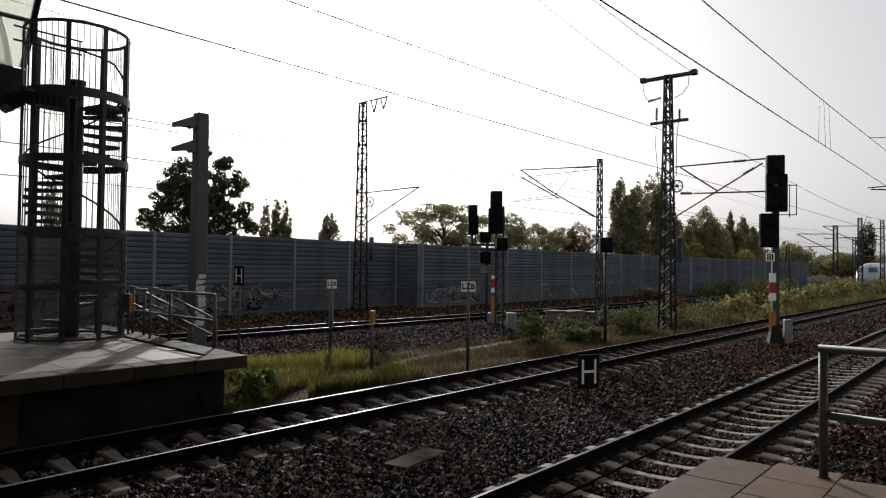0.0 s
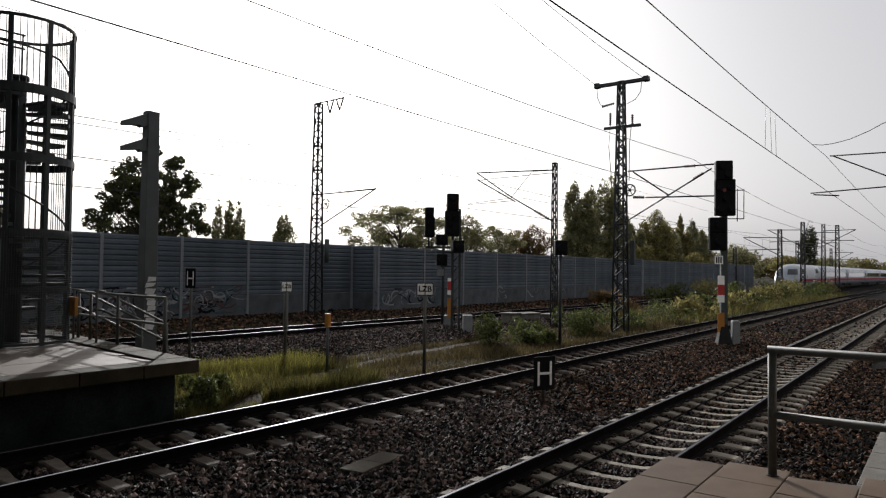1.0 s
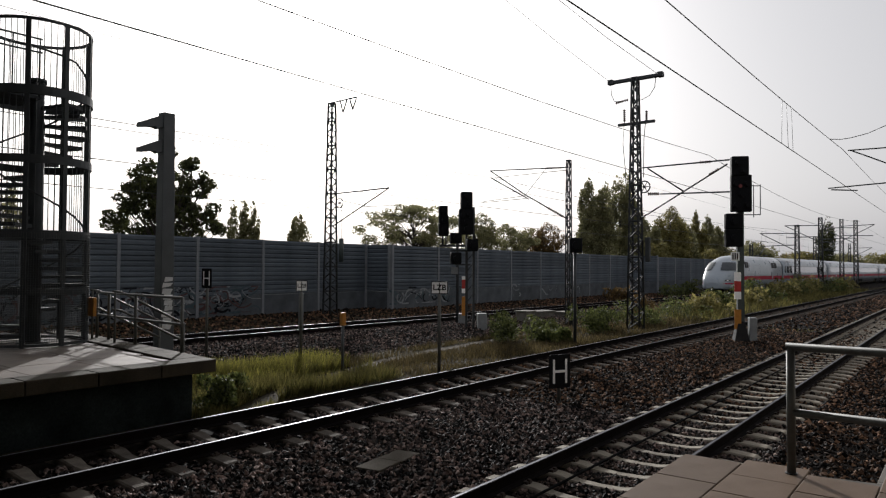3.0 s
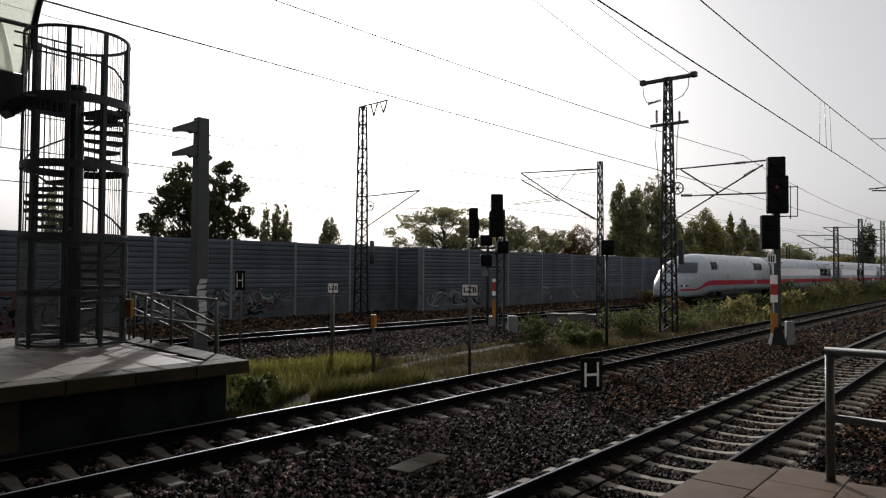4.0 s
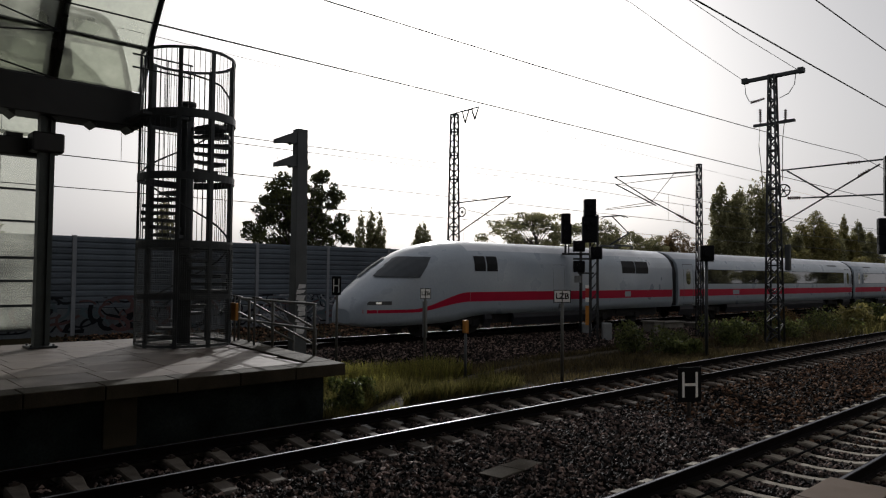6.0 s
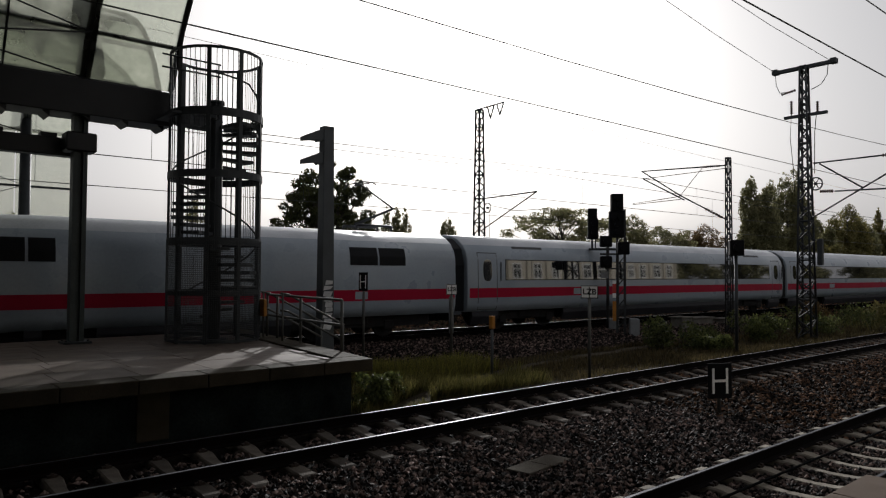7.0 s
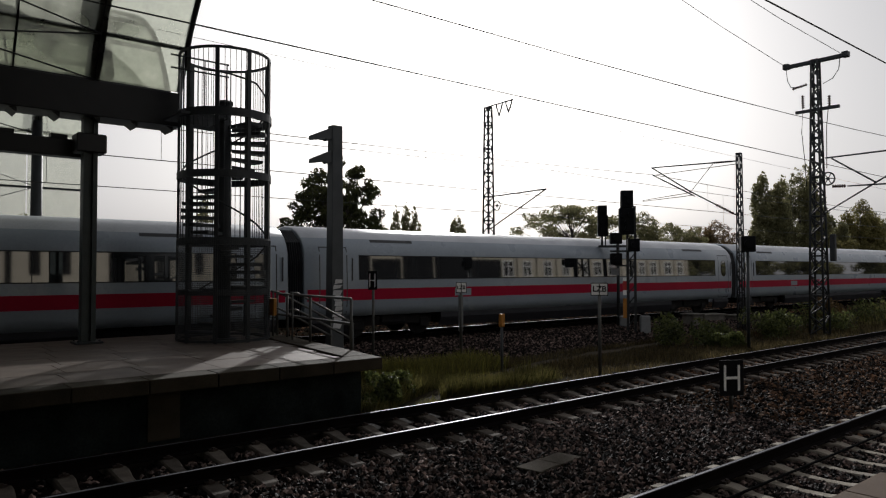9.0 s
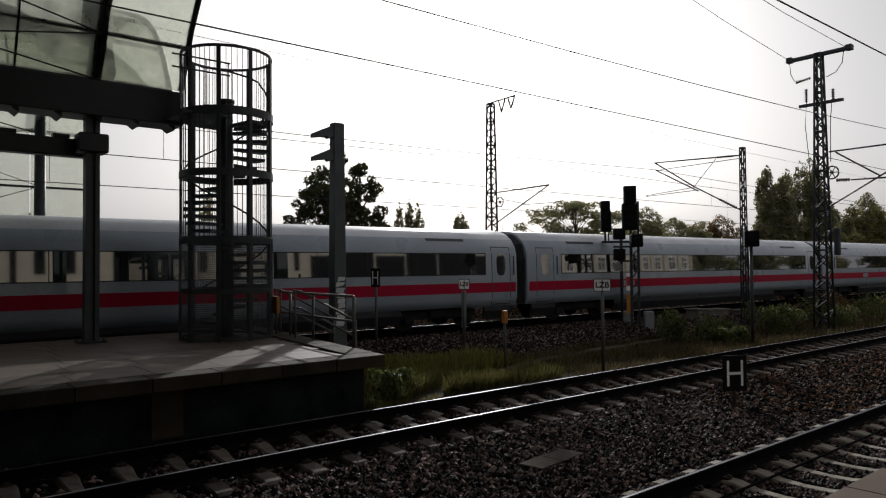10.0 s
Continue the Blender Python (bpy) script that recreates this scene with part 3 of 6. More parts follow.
def train_shed(name, centre, z0, r, a_start, a_end, x_end, x_start, ribs, label, pa, bars):
    """A glazed barrel roof: ribs, purlins, thin bars, bracing rods and panes, opaque in the unseen upper bays. Angles
    from +y, in degrees.
    """
    s = empty(name, pose(0, 0, 0), label, "train shed", kind="structure")

    def at(a, dr=0.0):
        a = radians(a)
        return centre + (r + dr) * math.cos(a), z0 + (r + dr) * math.sin(a)

    angs = np.linspace(a_start, a_end, 15)
    for x in ribs:
        bm = bmesh.new()
        rows = []
        for a in angs:
            (y0, q0), (y1, q1) = at(a, 0.03), at(a, 0.42)
            rows.append([bm.verts.new((x + sx, yy, zz)) for sx, yy, zz in ((-0.13, y0, q0), (0.13, y0, q0), (0.13, y1, q1), (-0.13, y1, q1))])
        for u, v in zip(rows, rows[1:]):
            for k in range(4):
                bm.faces.new((u[k], u[(k + 1) % 4], v[(k + 1) % 4], v[k]))
        bm.faces.new(rows[0][::-1])
        bm.faces.new(rows[-1])
        part("roof_rib", bm, (M_CANOPY,), s, "dark curved steel rib")
    for a in pa[1:]:
        bm = bmesh.new()
        y, z = at(a, 0.06)
        tube(bm, (x_start, y, z), (x_end, y, z), 0.055, 8)
        part("purlin", bm, (M_CANOPY,), s)
    for i, x in enumerate(bars):
        bm = bmesh.new()
        pipe(bm, [(x, *at(a, 0.04)) for a in angs], 0.075 if i == 0 else 0.03, 6)
        part("glazing_bar", bm, (M_CANOPY,), s)
    for x0, x1 in zip(bars[1:], bars):
        for a0, a1 in zip(pa, pa[1:]):
            bm = bmesh.new()
            ring = [at(a) for a in np.linspace(a0, a1, 4)]
            c = [[bm.verts.new((x, y, z)) for y, z in ring] for x in (x0 + 0.012, x1 - 0.012)]
            for k in range(3):
                bm.faces.new((c[0][k], c[0][k + 1], c[1][k + 1], c[1][k]))
            # unseen upper bays of the large shed: opaque, added to block sky light
            high = 48 < (a0 + a1) / 2 and r > 6
            part("roof_sheet" if high else "pane", bm, (M_SKYBLOCK if high else M_ROOFGLASS,), s)
    rods = sorted(ribs)
    bm = bmesh.new()
    for x0, x1 in zip(rods, rods[1:]):
        for a0, a1 in zip(pa[:3], pa[1:4]):
            tube(bm, (x0, *at(a0, -0.06)), (x1, *at(a1, -0.06)), 0.02, 5)
            tube(bm, (x1, *at(a0, -0.06)), (x0, *at(a1, -0.06)), 0.02, 5)
    part("bracing_rods", bm, (M_CANOPY,), s)
    return s


SHED_END = 6.15
train_shed("train_shed_1", 9.0, 3.0, 9.56, 24.5, 155.5, SHED_END, -22, (4.15, -1.9, -8, -14, -20), "glazed barrel roof over the near tracks on dark ribs", (24.5, 31.0, 39.5, 48, 60, 72, 84, 96, 108, 120, 132, 144, 155.5), [6.13, 4.15] + [2.5 - 1.7 * k for k in range(14)])
train_shed("train_shed_2", 22.9, 5.6, 4.55, 20, 160, SHED_END, -22, (4.6, -1.4, -7.5, -14, -20), "glazed barrel roof over the far track on dark ribs", tuple(np.linspace(20, 160, 9)), [6.13, 4.6] + [2.5 - 1.7 * k for k in range(14)])

# girder on columns along the island platform
gd = empty("canopy_girder", pose(0, 18.1, 6.1), "dark steel box girder carrying both glass roofs", "girder", kind="structure")
bm = bmesh.new()
box(bm, -40, 6.18, -0.42, 0.42, 0.0, 0.84, bevel=0.015)
part("box_beam", bm, (M_CANOPY,), gd)
bm = bmesh.new()
for k in range(10):
    x = 6.0 - 0.85 * k
    vs = [bm.verts.new(v) for v in ((x, -0.3, 0.0), (x - 0.16, -0.3, 0.0), (x, -0.3, -0.12), (x, 0.3, 0.0), (x - 0.16, 0.3, 0.0), (x, 0.3, -0.12))]
    for f in ((0, 1, 2), (5, 4, 3), (0, 3, 4, 1), (1, 4, 5, 2), (2, 5, 3, 0)):
        bm.faces.new([vs[i] for i in f])
part("gusset_row", bm, (M_CANOPY,), gd)


def canopy_column(x, y, z0, z1, label):
    c = empty("canopy_column", pose(x, y, z0), label, "column", "columns of the canopy")
    bm = bmesh.new()
    h = z1 - z0
    for s in (-1, 1):
        box(bm, s * 0.105 - 0.05, s * 0.105 + 0.05, -0.14, 0.14, 0.03, h)
    box(bm, -0.055, 0.055, -0.06, 0.06, 0.03, h)
    part("shaft", bm, (M_STEELG,), c, "grey green twin steel shaft")
    bm = bmesh.new()
    box(bm, -0.3, 0.3, -0.28, 0.28, 0, 0.05, bevel=0.01)
    for sx in (-0.23, 0.23):
        for sy in (-0.2, 0.2):
            tube(bm, (sx, sy, 0.05), (sx, sy, 0.09), 0.025, 6)
    part("base_plate", bm, (M_STEEL,), c)
    bm = bmesh.new()
    box(bm, -0.33, 0.33, -0.26, 0.26, 4.5, 4.95, bevel=0.03)
    part("bracket", bm, (M_CANOPY,), c)
    return c


col = canopy_column(4.15, 18.1, 0.76, 6.1, "grey green twin steel column on the island platform")
for x in (-2.0, -8.0, -14.0):
    copy_thing(col, pose(x, 18.1, 0.76))
bm = bmesh.new()
box(bm, -30, 4.42, 18.42, 18.75, 5.2, 5.62, bevel=0.02)
for k in range(12):
    box(bm, 3.4 - 1.1 * k, 3.75 - 1.1 * k, 18.45, 18.72, 5.62, 5.72)
tagged(link("service_beam", bm, (M_CANOPY,)), "dark service duct along the canopy columns", "beam", kind="structure")

# glazed side of the far shed
gw = empty("hall_side", pose(0, 27.2, 0), "glazed side of the far train shed on dark frames", "glass wall", kind="structure")
for x in (4.6, -1.4, -7.5, -14):
    bm = bmesh.new()
    tube(bm, (x, 0, -0.36), (x, -0.1, 7.6), 0.2, 12, 0.17)
    part("side_column", bm, (M_STEEL,), gw, smooth=False)
for z in (0.5, 1.35, 2.2, 3.0, 4.25, 5.35, 6.5, 7.3):
    bm = bmesh.new()
    box(bm, -22, 6.1, 0.22, 0.30, z - 0.035, z + 0.035)
    part("transom", bm, (M_STEEL,), gw)
for x0 in (4.35, 2.6, 0.85, -0.9, -2.65, -4.4, -6.15, -7.9, -9.65):
    for za, zb in ((0.5, 3.0), (3.0, 5.35), (5.35, 7.3)):
        bm = bmesh.new()
        box(bm, x0 + 0.02, x0 + 1.73, 0.25, 0.262, za, zb)
        p = part("pane", bm, (M_WALLGLASS,), gw)
        p.visible_shadow = False
bm = bmesh.new()
for x0, x1 in ((4.6, -1.4), (-1.4, -7.5)):
    for za, zb in ((3.1, 5.35), (5.35, 7.4)):
        tube(bm, (x0, 0.05, za), (x1, 0.05, zb), 0.014, 5)
        tube(bm, (x1, 0.05, za), (x0, 0.05, zb), 0.014, 5)
part("bracing_rods", bm, (M_STEEL,), gw)

# unseen roof over the camera's own platform, added to cut sky light below
bm = bmesh.new()
box(bm, -40, 5.9, -13.98, 0.4, 7.2, 7.45)
tagged(link("ceiling", bm, (M_SKYBLOCK,)), "unseen dark flat roof added to block sky light", "ceiling", kind="structure")
# plain building side behind the camera's platform
bm = bmesh.new()
box(bm, -60, 82, -14.4, -14.0, -0.36, 10.5)
ws = tagged(link("wall_station", bm, (M_BEIGE,)), "plain beige rendered station wall with dark openings", "wall", kind="structure")
rng = random.Random(9)


def facade_bay(x, w, z0, z1, framed):
    """A recess of dark glass, with a pale frame, mullions and a sill where it is a window."""
    bm = bmesh.new()
    box(bm, x, x + w, -14.02, -13.97, z0, z1)
    pane = part("opening", bm, (M_BLACK,), ws)
    if framed:
        bm = bmesh.new()
        for a0, a1, b0, b1 in ((x - 0.09, x, z0, z1), (x + w, x + w + 0.09, z0, z1), (x - 0.09, x + w + 0.09, z1, z1 + 0.1), (x + w / 2 - 0.05, x + w / 2 + 0.05, z0, z1), (x, x + w, z0 + 0.62 * (z1 - z0), z0 + 0.68 * (z1 - z0))):
            box(bm, a0, a1, -14.0, -13.93, b0, b1)
        box(bm, x - 0.15, x + w + 0.15, -14.0, -13.85, z0 - 0.1, z0)
        part("window_frame", bm, (M_WHITE,), pane)


x = -30.0
while x < 80:
    if x < 26:                     # pale panelled hall with narrow gaps
        w, gap, z0, z1 = rng.uniform(0.35, 0.9), rng.uniform(0.7, 2.4), rng.choice((-0.3, 2.6, 4.6)), rng.choice((4.8, 5.4, 8.4))
        facade_bay(x, w, z0, max(z1, z0 + 0.5), False)
    elif x < 46:                   # open dark bays
        w, gap, z0, z1 = rng.uniform(2.4, 4.6), rng.uniform(0.15, 0.5), rng.choice((-0.3, 0.4)), rng.choice((5.9, 7.2, 8.4))
        facade_bay(x, w, z0, z1, False)
    else:                          # beige front with framed windows
        w, gap, z0, z1 = rng.uniform(0.9, 1.3), rng.uniform(1.1, 2.2), 4.2, 5.7
        facade_bay(x, w, z0, z1, True)
        bm = bmesh.new()
        box(bm, x + w + gap / 2 - 0.16, x + w + gap / 2 + 0.16, -14.0, -13.86, -0.36, 10.3, bevel=0.02)
        part("pilaster", bm, (M_BEIGE,), ws)
    x += w + gap
bm = bmesh.new()
box(bm, 46, 82, -14.0, -13.8, 6.3, 6.55, bevel=0.03)
part("string_course", bm, (M_WHITE,), ws)


# ---- the spiral stair ----
def ring(bm, r, z0, z1, t, n=40):
    a = [[bm.verts.new(((r + d) * math.cos(2 * math.pi * k / n), (r + d) * math.sin(2 * math.pi * k / n), z)) for k in range(n)] for d, z in ((-t, z0), (t, z0), (t, z1), (-t, z1))]
    for k in range(n):
        for i in range(4):
            bm.faces.new((a[i][k], a[i][(k + 1) % n], a[(i + 1) % 4][(k + 1) % n], a[(i + 1) % 4][k]))


def spiral_stair(m):
    s = empty("spiral_stair", m, "dark grey steel spiral stair in a round cage of bars", "staircase")
    R = 1.09
    bm = bmesh.new()
    tube(bm, (0, 0, 0), (0, 0, 5.9), 0.165, 20)
    tube(bm, (0, 0, 5.86), (0, 0, 5.95), 0.19, 20)
    part("centre_column", bm, (M_STEEL,), s)
    bm = bmesh.new()
    tube(bm, (0, 0, 0), (0, 0, 0.04), 0.32, 16)
    part("base_plate", bm, (M_STEEL,), s)
    # rings
    for z0, z1, t, name in ((0.02, 0.08, 0.03, "foot_ring"), (1.13, 1.25, 0.025, "ring"), (2.33, 2.50, 0.03, "ring"), (3.93, 4.10, 0.04, "ring"), (5.39, 5.58, 0.045, "ring"), (6.98, 7.04, 0.025, "hand_ring")):
        bm = bmesh.new()
        ring(bm, R, z0, z1, t)
        part(name, bm, (M_STEEL,), s)
    # uprights and bars
    for k in range(9):
        a = radians(37.5 + 40 * k)
        bm = bmesh.new()
        mm = Matrix.Rotation(a, 4, "Z") @ Matrix.Translation((R, 0, 0))
        box(bm, -0.025, 0.025, -0.045, 0.045, 0.0, 7.0, m=mm)
        part("upright", bm, (M_STEEL,), s)
    bm = bmesh.new()
    tube(bm, (0, 0, 2.4), (0, 0, 7.0), 0.009, 5, caps=False)
    me = bpy.data.meshes.new("cage_bar")
    bm.to_mesh(me)
    bm.free()
    me.materials.append(M_STEEL)
    for k in range(54):
        a = 2 * math.pi * k / 54
        ob = new("cage_bar", me)
        ob.parent = s
        ob.matrix_local = pose(R * math.cos(a), R * math.sin(a), 0)
    bm = bmesh.new()
    for k in range(150):
        a = 2 * math.pi * k / 150
        x, y = (R + 0.03) * math.cos(a), (R + 0.03) * math.sin(a)
        tube(bm, (x, y, 0.05), (x, y, 2.45), 0.0045, 3, caps=False)
    for z in np.arange(0.12, 2.35, 0.05):
        ring(bm, R + 0.035, z - 0.004, z + 0.004, 0.004, 30)
    part("wire_mesh_skirt", bm, (M_POLE,), s, "fine wire mesh round the lower cage")
    # treads, half a turn in 1.7 m
    n, rise, step = 28, 0.19, radians(20.0)
    phase = radians(113.5)
    bm = bmesh.new()
    a_s, a_e = -0.235, 0.235
    rows = []
    for zz in (-0.075, 0.0):
        rows.append([bm.verts.new((rr * math.cos(q), rr * math.sin(q), zz)) for rr, q in ((0.15, a_s * 1.4), (R - 0.06, a_s), (R - 0.05, 0.0), (R - 0.06, a_e), (0.15, a_e * 1.4))])
    for k in range(5):
        bm.faces.new((rows[0][k], rows[0][(k + 1) % 5], rows[1][(k + 1) % 5], rows[1][k]))
    bm.faces.new(rows[0][::-1])
    bm.faces.new(rows[1])
    me = bpy.data.meshes.new("tread")
    bm.to_mesh(me)
    bm.free()
    me.materials.append(M_STEEL)
    pts = []
    for k in range(n):
        ob = new("tread", me)
        ob.parent = s
        a = phase - step * k
        ob.matrix_local = pose(0, 0, rise * (k + 1), 0, 0, math.degrees(a))
        pts.append(((R - 0.07) * math.cos(a), (R - 0.07) * math.sin(a), rise * (k + 1) + 0.95))
    for k in range(n, n + 4):          # the rail runs on round the landing
        a = phase - step * k
        pts.append(((R - 0.07) * math.cos(a), (R - 0.07) * math.sin(a), rise * n + 0.95 + 0.06 * (k - n + 1)))
    bm = bmesh.new()
    pipe(bm, pts, 0.024, 6)
    part("handrail", bm, (M_STEEL,), s)
    # landing and bridge to the girder
    bm = bmesh.new()
    box(bm, -1.25, -0.1, -0.45, 0.75, 5.42, 5.48)
    part("landing", bm, (M_STEEL,), s)
    for y in (-0.45,):
        for z in (6.45, 6.75):
            bm = bmesh.new()
            tube(bm, (-1.5, y, z), (-0.1, y, z), 0.022, 6)
            part("bridge_rail", bm, (M_STEEL,), s)
        for x in (-1.2, -0.7, -0.15):
            bm = bmesh.new()
            tube(bm, (x, y, 5.46), (x, y, 6.77), 0.016, 6)
            part("bridge_post", bm, (M_STEEL,), s)
    return s


spiral_stair(pose(6.97, 16.85, 0.76, 0, 0, 0))


# ---- railings ----
def railing_near():
    r = empty("platform_railing", pose(6.58, 1.28, 0.76), "galvanised tube railing across the platform end", "railing")
    bm = bmesh.new()
    tube(bm, (0, 0, 0), (0, 0, 1.07), 0.036, 14)
    part("post", bm, (M_GALV,), r)
    bm = bmesh.new()
    tube(bm, (0, 0, 0.002), (0, 0, 0.01), 0.05, 14)
    part("foot_plate", bm, (M_STEEL,), r)
    for y in (-2.0, -4.0):
        bm = bmesh.new()
        tube(bm, (0, y, 0), (0, y, 1.07), 0.036, 14)
        part("post", bm, (M_GALV,), r)
    for z, y0 in ((1.075, 0.036), (0.52, 0.0)):
        bm = bmesh.new()
        tube(bm, (0, y0, z), (0, -6.0, z), 0.034, 14)
        part("rail", bm, (M_GALV,), r)


railing_near()


def railing_far():
    r = empty("end_railing", pose(8.12, 12.8, 0.76, 0, 0, -5.5), "galvanised railing at the island platform end", "railing")
    for y in (0, 2.15, 3.6, 4.3):
        bm = bmesh.new()
        tube(bm, (0, y, 0), (0, y, 1.1), 0.035, 10)
        part("post", bm, (M_GALV,), r)
    for z in (1.1, 0.56):
        bm = bmesh.new()
        pipe(bm, [(0, -0.02, z - 0.02), (0, 0.02, z), (0, 4.3, z)], 0.03, 8)
        part("rail", bm, (M_GALV,), r)
    st = empty("service_steps", pose(8.12, 15.2, 0, 0, 0, -5.5), "concrete steps with handrails down to the track bed", "steps")
    for k in range(5):
        bm = bmesh.new()
        box(bm, 0.02 + 0.28 * k, 0.30 + 0.28 * k, 0.5, 1.7, -0.36, 0.58 - 0.19 * k, bevel=0.01)
        part("step", bm, (M_CONC,), st)
    for y in (0.45, 1.75):
        bm = bmesh.new()
        for dz in (0.0, -0.42):
            pipe(bm, [(0.0, y, 1.93 + dz), (0.2, y, 1.90 + dz), (1.75, y, 1.08 + dz)], 0.028, 8)
        tube(bm, (1.72, y, -0.36), (1.72, y, 1.10), 0.028, 8)
        tube(bm, (0.06, y, 0.5), (0.06, y, 1.93), 0.028, 8)
        part("handrail", bm, (M_GALV,), st)
    bm = bmesh.new()
    box(bm, 7.9, 7.98, 16.0, 16.45, 1.35, 1.78, bevel=0.01)
    tagged(link("warning_board", bm, (M_YELLOW,)), "orange yellow notice board on the stair cage", "sign")


railing_far()


# ---- masts, wires ----
def lattice_mast(m, h, w0, w1, cell, label, plate=0.0, legs=0.035):
    """Four corner angles with zigzag lacing, tapering upwards; plate: height of a concrete foot."""
    t = empty("lattice_mast", m, label, "catenary mast", "catenary masts")
    if plate:
        bm = bmesh.new()
        box(bm, -w0 * 0.75, w0 * 0.75, -w0 * 0.75, w0 * 0.75, -0.2, plate, bevel=0.03)
        part("foot", bm, (M_CONC,), t)

    def corner(k, z):
        w = (w0 + (w1 - w0) * z / h) / 2
        return Vector(((-1, 1, 1, -1)[k] * w, (-1, -1, 1, 1)[k] * w, z))

    for k in range(4):
        bm = bmesh.new()
        tube(bm, corner(k, 0), corner(k, h), legs, 4)
        part("leg", bm, (M_MAST,), t)
    n = int(h / cell)
    for i in range(n):
        for k in range(4):
            bm = bmesh.new()
            a0, a1 = (k, (k + 1) % 4) if (i + k) % 2 else ((k + 1) % 4, k)
            tube(bm, corner(a0, i * h / n), corner(a1, (i + 1) * h / n), legs * 0.7, 4, caps=False)
            part("lacing_bar", bm, (M_MAST,), t)
        if i % 4 == 0 and i:
            bm = bmesh.new()
            for k in range(4):
                tube(bm, corner(k, i * h / n), corner((k + 1) % 4, i * h / n), legs * 0.7, 4, caps=False)
            part("girt", bm, (M_MAST,), t)
    bm = bmesh.new()
    box(bm, -w1 * 0.6, w1 * 0.6, -w1 * 0.6, w1 * 0.6, h - 0.05, h + 0.02)
    part("cap", bm, (M_MAST,), t)
    return t


def insulator(bm, p, q, r=0.06, n=5):
    """One turned body: a core with n sheds."""
    p, q = Vector(p), Vector(q)
    d = q - p
    m = Matrix.Translation(p) @ d.to_track_quat("Z", "Y").to_matrix().to_4x4()
    prof = [(0.0, 0.3 * r)]
    for k in range(n):
        u = (k + 0.5) / n
        prof += [(u - 0.28 / n, 0.4 * r), (u - 0.18 / n, r), (u + 0.05 / n, r), (u + 0.3 / n, 0.4 * r)]
    prof.append((1.0, 0.3 * r))
    rings = [[bm.verts.new(m @ Vector((w * math.cos(math.pi * i / 4), w * math.sin(math.pi * i / 4), u * d.length))) for i in range(8)] for u, w in prof]
    for s0, s1 in zip(rings, rings[1:]):
        for i in range(8):
            bm.faces.new((s0[i], s0[(i + 1) % 8], s1[(i + 1) % 8], s1[i]))
    bm.faces.new(rings[0][::-1])
    bm.faces.new(rings[-1])


def hung(parent, *rows):
    """Each insulator a part of its own."""
    for p, q, r, n in rows:
        bm = bmesh.new()
        insulator(bm, p, q, r, n)
        part("insulator", bm, (M_INSUL,), parent, "brown glazed insulator")


def bars(name, pairs, r, parent, mat=None, label=""):
    bm = bmesh.new()
    for p, q in pairs:
        tube(bm, p, q, r, 6)
    return part(name, bm, (mat or M_STEEL,), parent, label)


def tension_wheel(parent, y, z, r):
    """A spoked pulley with a hub, across the line."""
    bm = bmesh.new()
    pipe(bm, [(0.05, y + r * math.cos(0.2618 * k), z + r * math.sin(0.2618 * k)) for k in range(25)], 0.035, 6)
    for k in range(3):
        a = math.pi * k / 3
        d = Vector((0, math.cos(a), math.sin(a))) * r
        tube(bm, Vector((0.05, y, z)) - d, Vector((0.05, y, z)) + d, 0.02, 5)
    tube(bm, (-0.02, y, z), (0.12, y, z), 0.06, 10)
    part("tension_wheel", bm, (M_STEEL,), parent)


Z0 = -0.36
# the tall mast beside the middle strip, with a crossbar
mr = lattice_mast(pose(31.93, 12.76, Z0), 12.0, 0.60, 0.25, 0.42, "tall grey lattice mast with a crossbar and bracket arms", 0.0, 0.05)
bm = bmesh.new()
box(bm, -0.1, 0.1, -1.28, 1.28, 11.86, 12.02, bevel=0.02)
box(bm, -0.14, 0.14, -1.36, -1.1, 11.84, 12.08, bevel=0.02)
box(bm, -0.14, 0.14, 1.1, 1.36, 11.84, 12.08, bevel=0.02)
part("crossbar", bm, (M_STEEL,), mr)
hung(mr, ((0, 0.55, 9.95), (0, 0.55, 10.55), 0.08, 6), ((0, -0.55, 9.75), (0, -0.55, 10.35), 0.08, 6), ((0, 0.35, 11.0), (0, 1.0, 10.9), 0.07, 6))
bm = bmesh.new()
box(bm, -0.08, 0.08, -0.95, 0.85, 9.75, 9.87)
part("insulator_bar", bm, (M_STEEL,), mr)
bm = bmesh.new()
pipe(bm, [(0, 1.25, 11.9), (0, 1.2, 11.35), (0, 1.05, 11.0), (0, 0.6, 10.95)], 0.018, 5)
part("jumper_cable", bm, (M_WIRE,), mr)
bm = bmesh.new()
pipe(bm, [(0, -1.0, 11.85), (0, -0.95, 11.4), (0, -0.7, 11.05), (0, -0.3, 10.9)], 0.018, 5)
part("jumper_cable", bm, (M_WIRE,), mr)
bm = bmesh.new()
pipe(bm, [(0, 0.55, 9.95), (0, 0.62, 8.9), (0, 0.5, 7.6), (0, 0.45, 6.5)], 0.018, 5)
part("jumper_cable", bm, (M_WIRE,), mr)
bm = bmesh.new()
pipe(bm, [(0, -0.5, 9.8), (0, -0.42, 9.0), (0, -0.4, 7.2)], 0.018, 5)
part("jumper_cable", bm, (M_WIRE,), mr)
bars("cantilever", [((0, -0.35, 7.65), (0, -4.3, 7.68)), ((0, -0.3, 5.28), (0, -4.2, 7.50)), ((0, -1.2, 6.36), (0, -4.95, 6.25)), ((0, -2.3, 6.4), (0, -0.6, 7.6))], 0.035, mr)
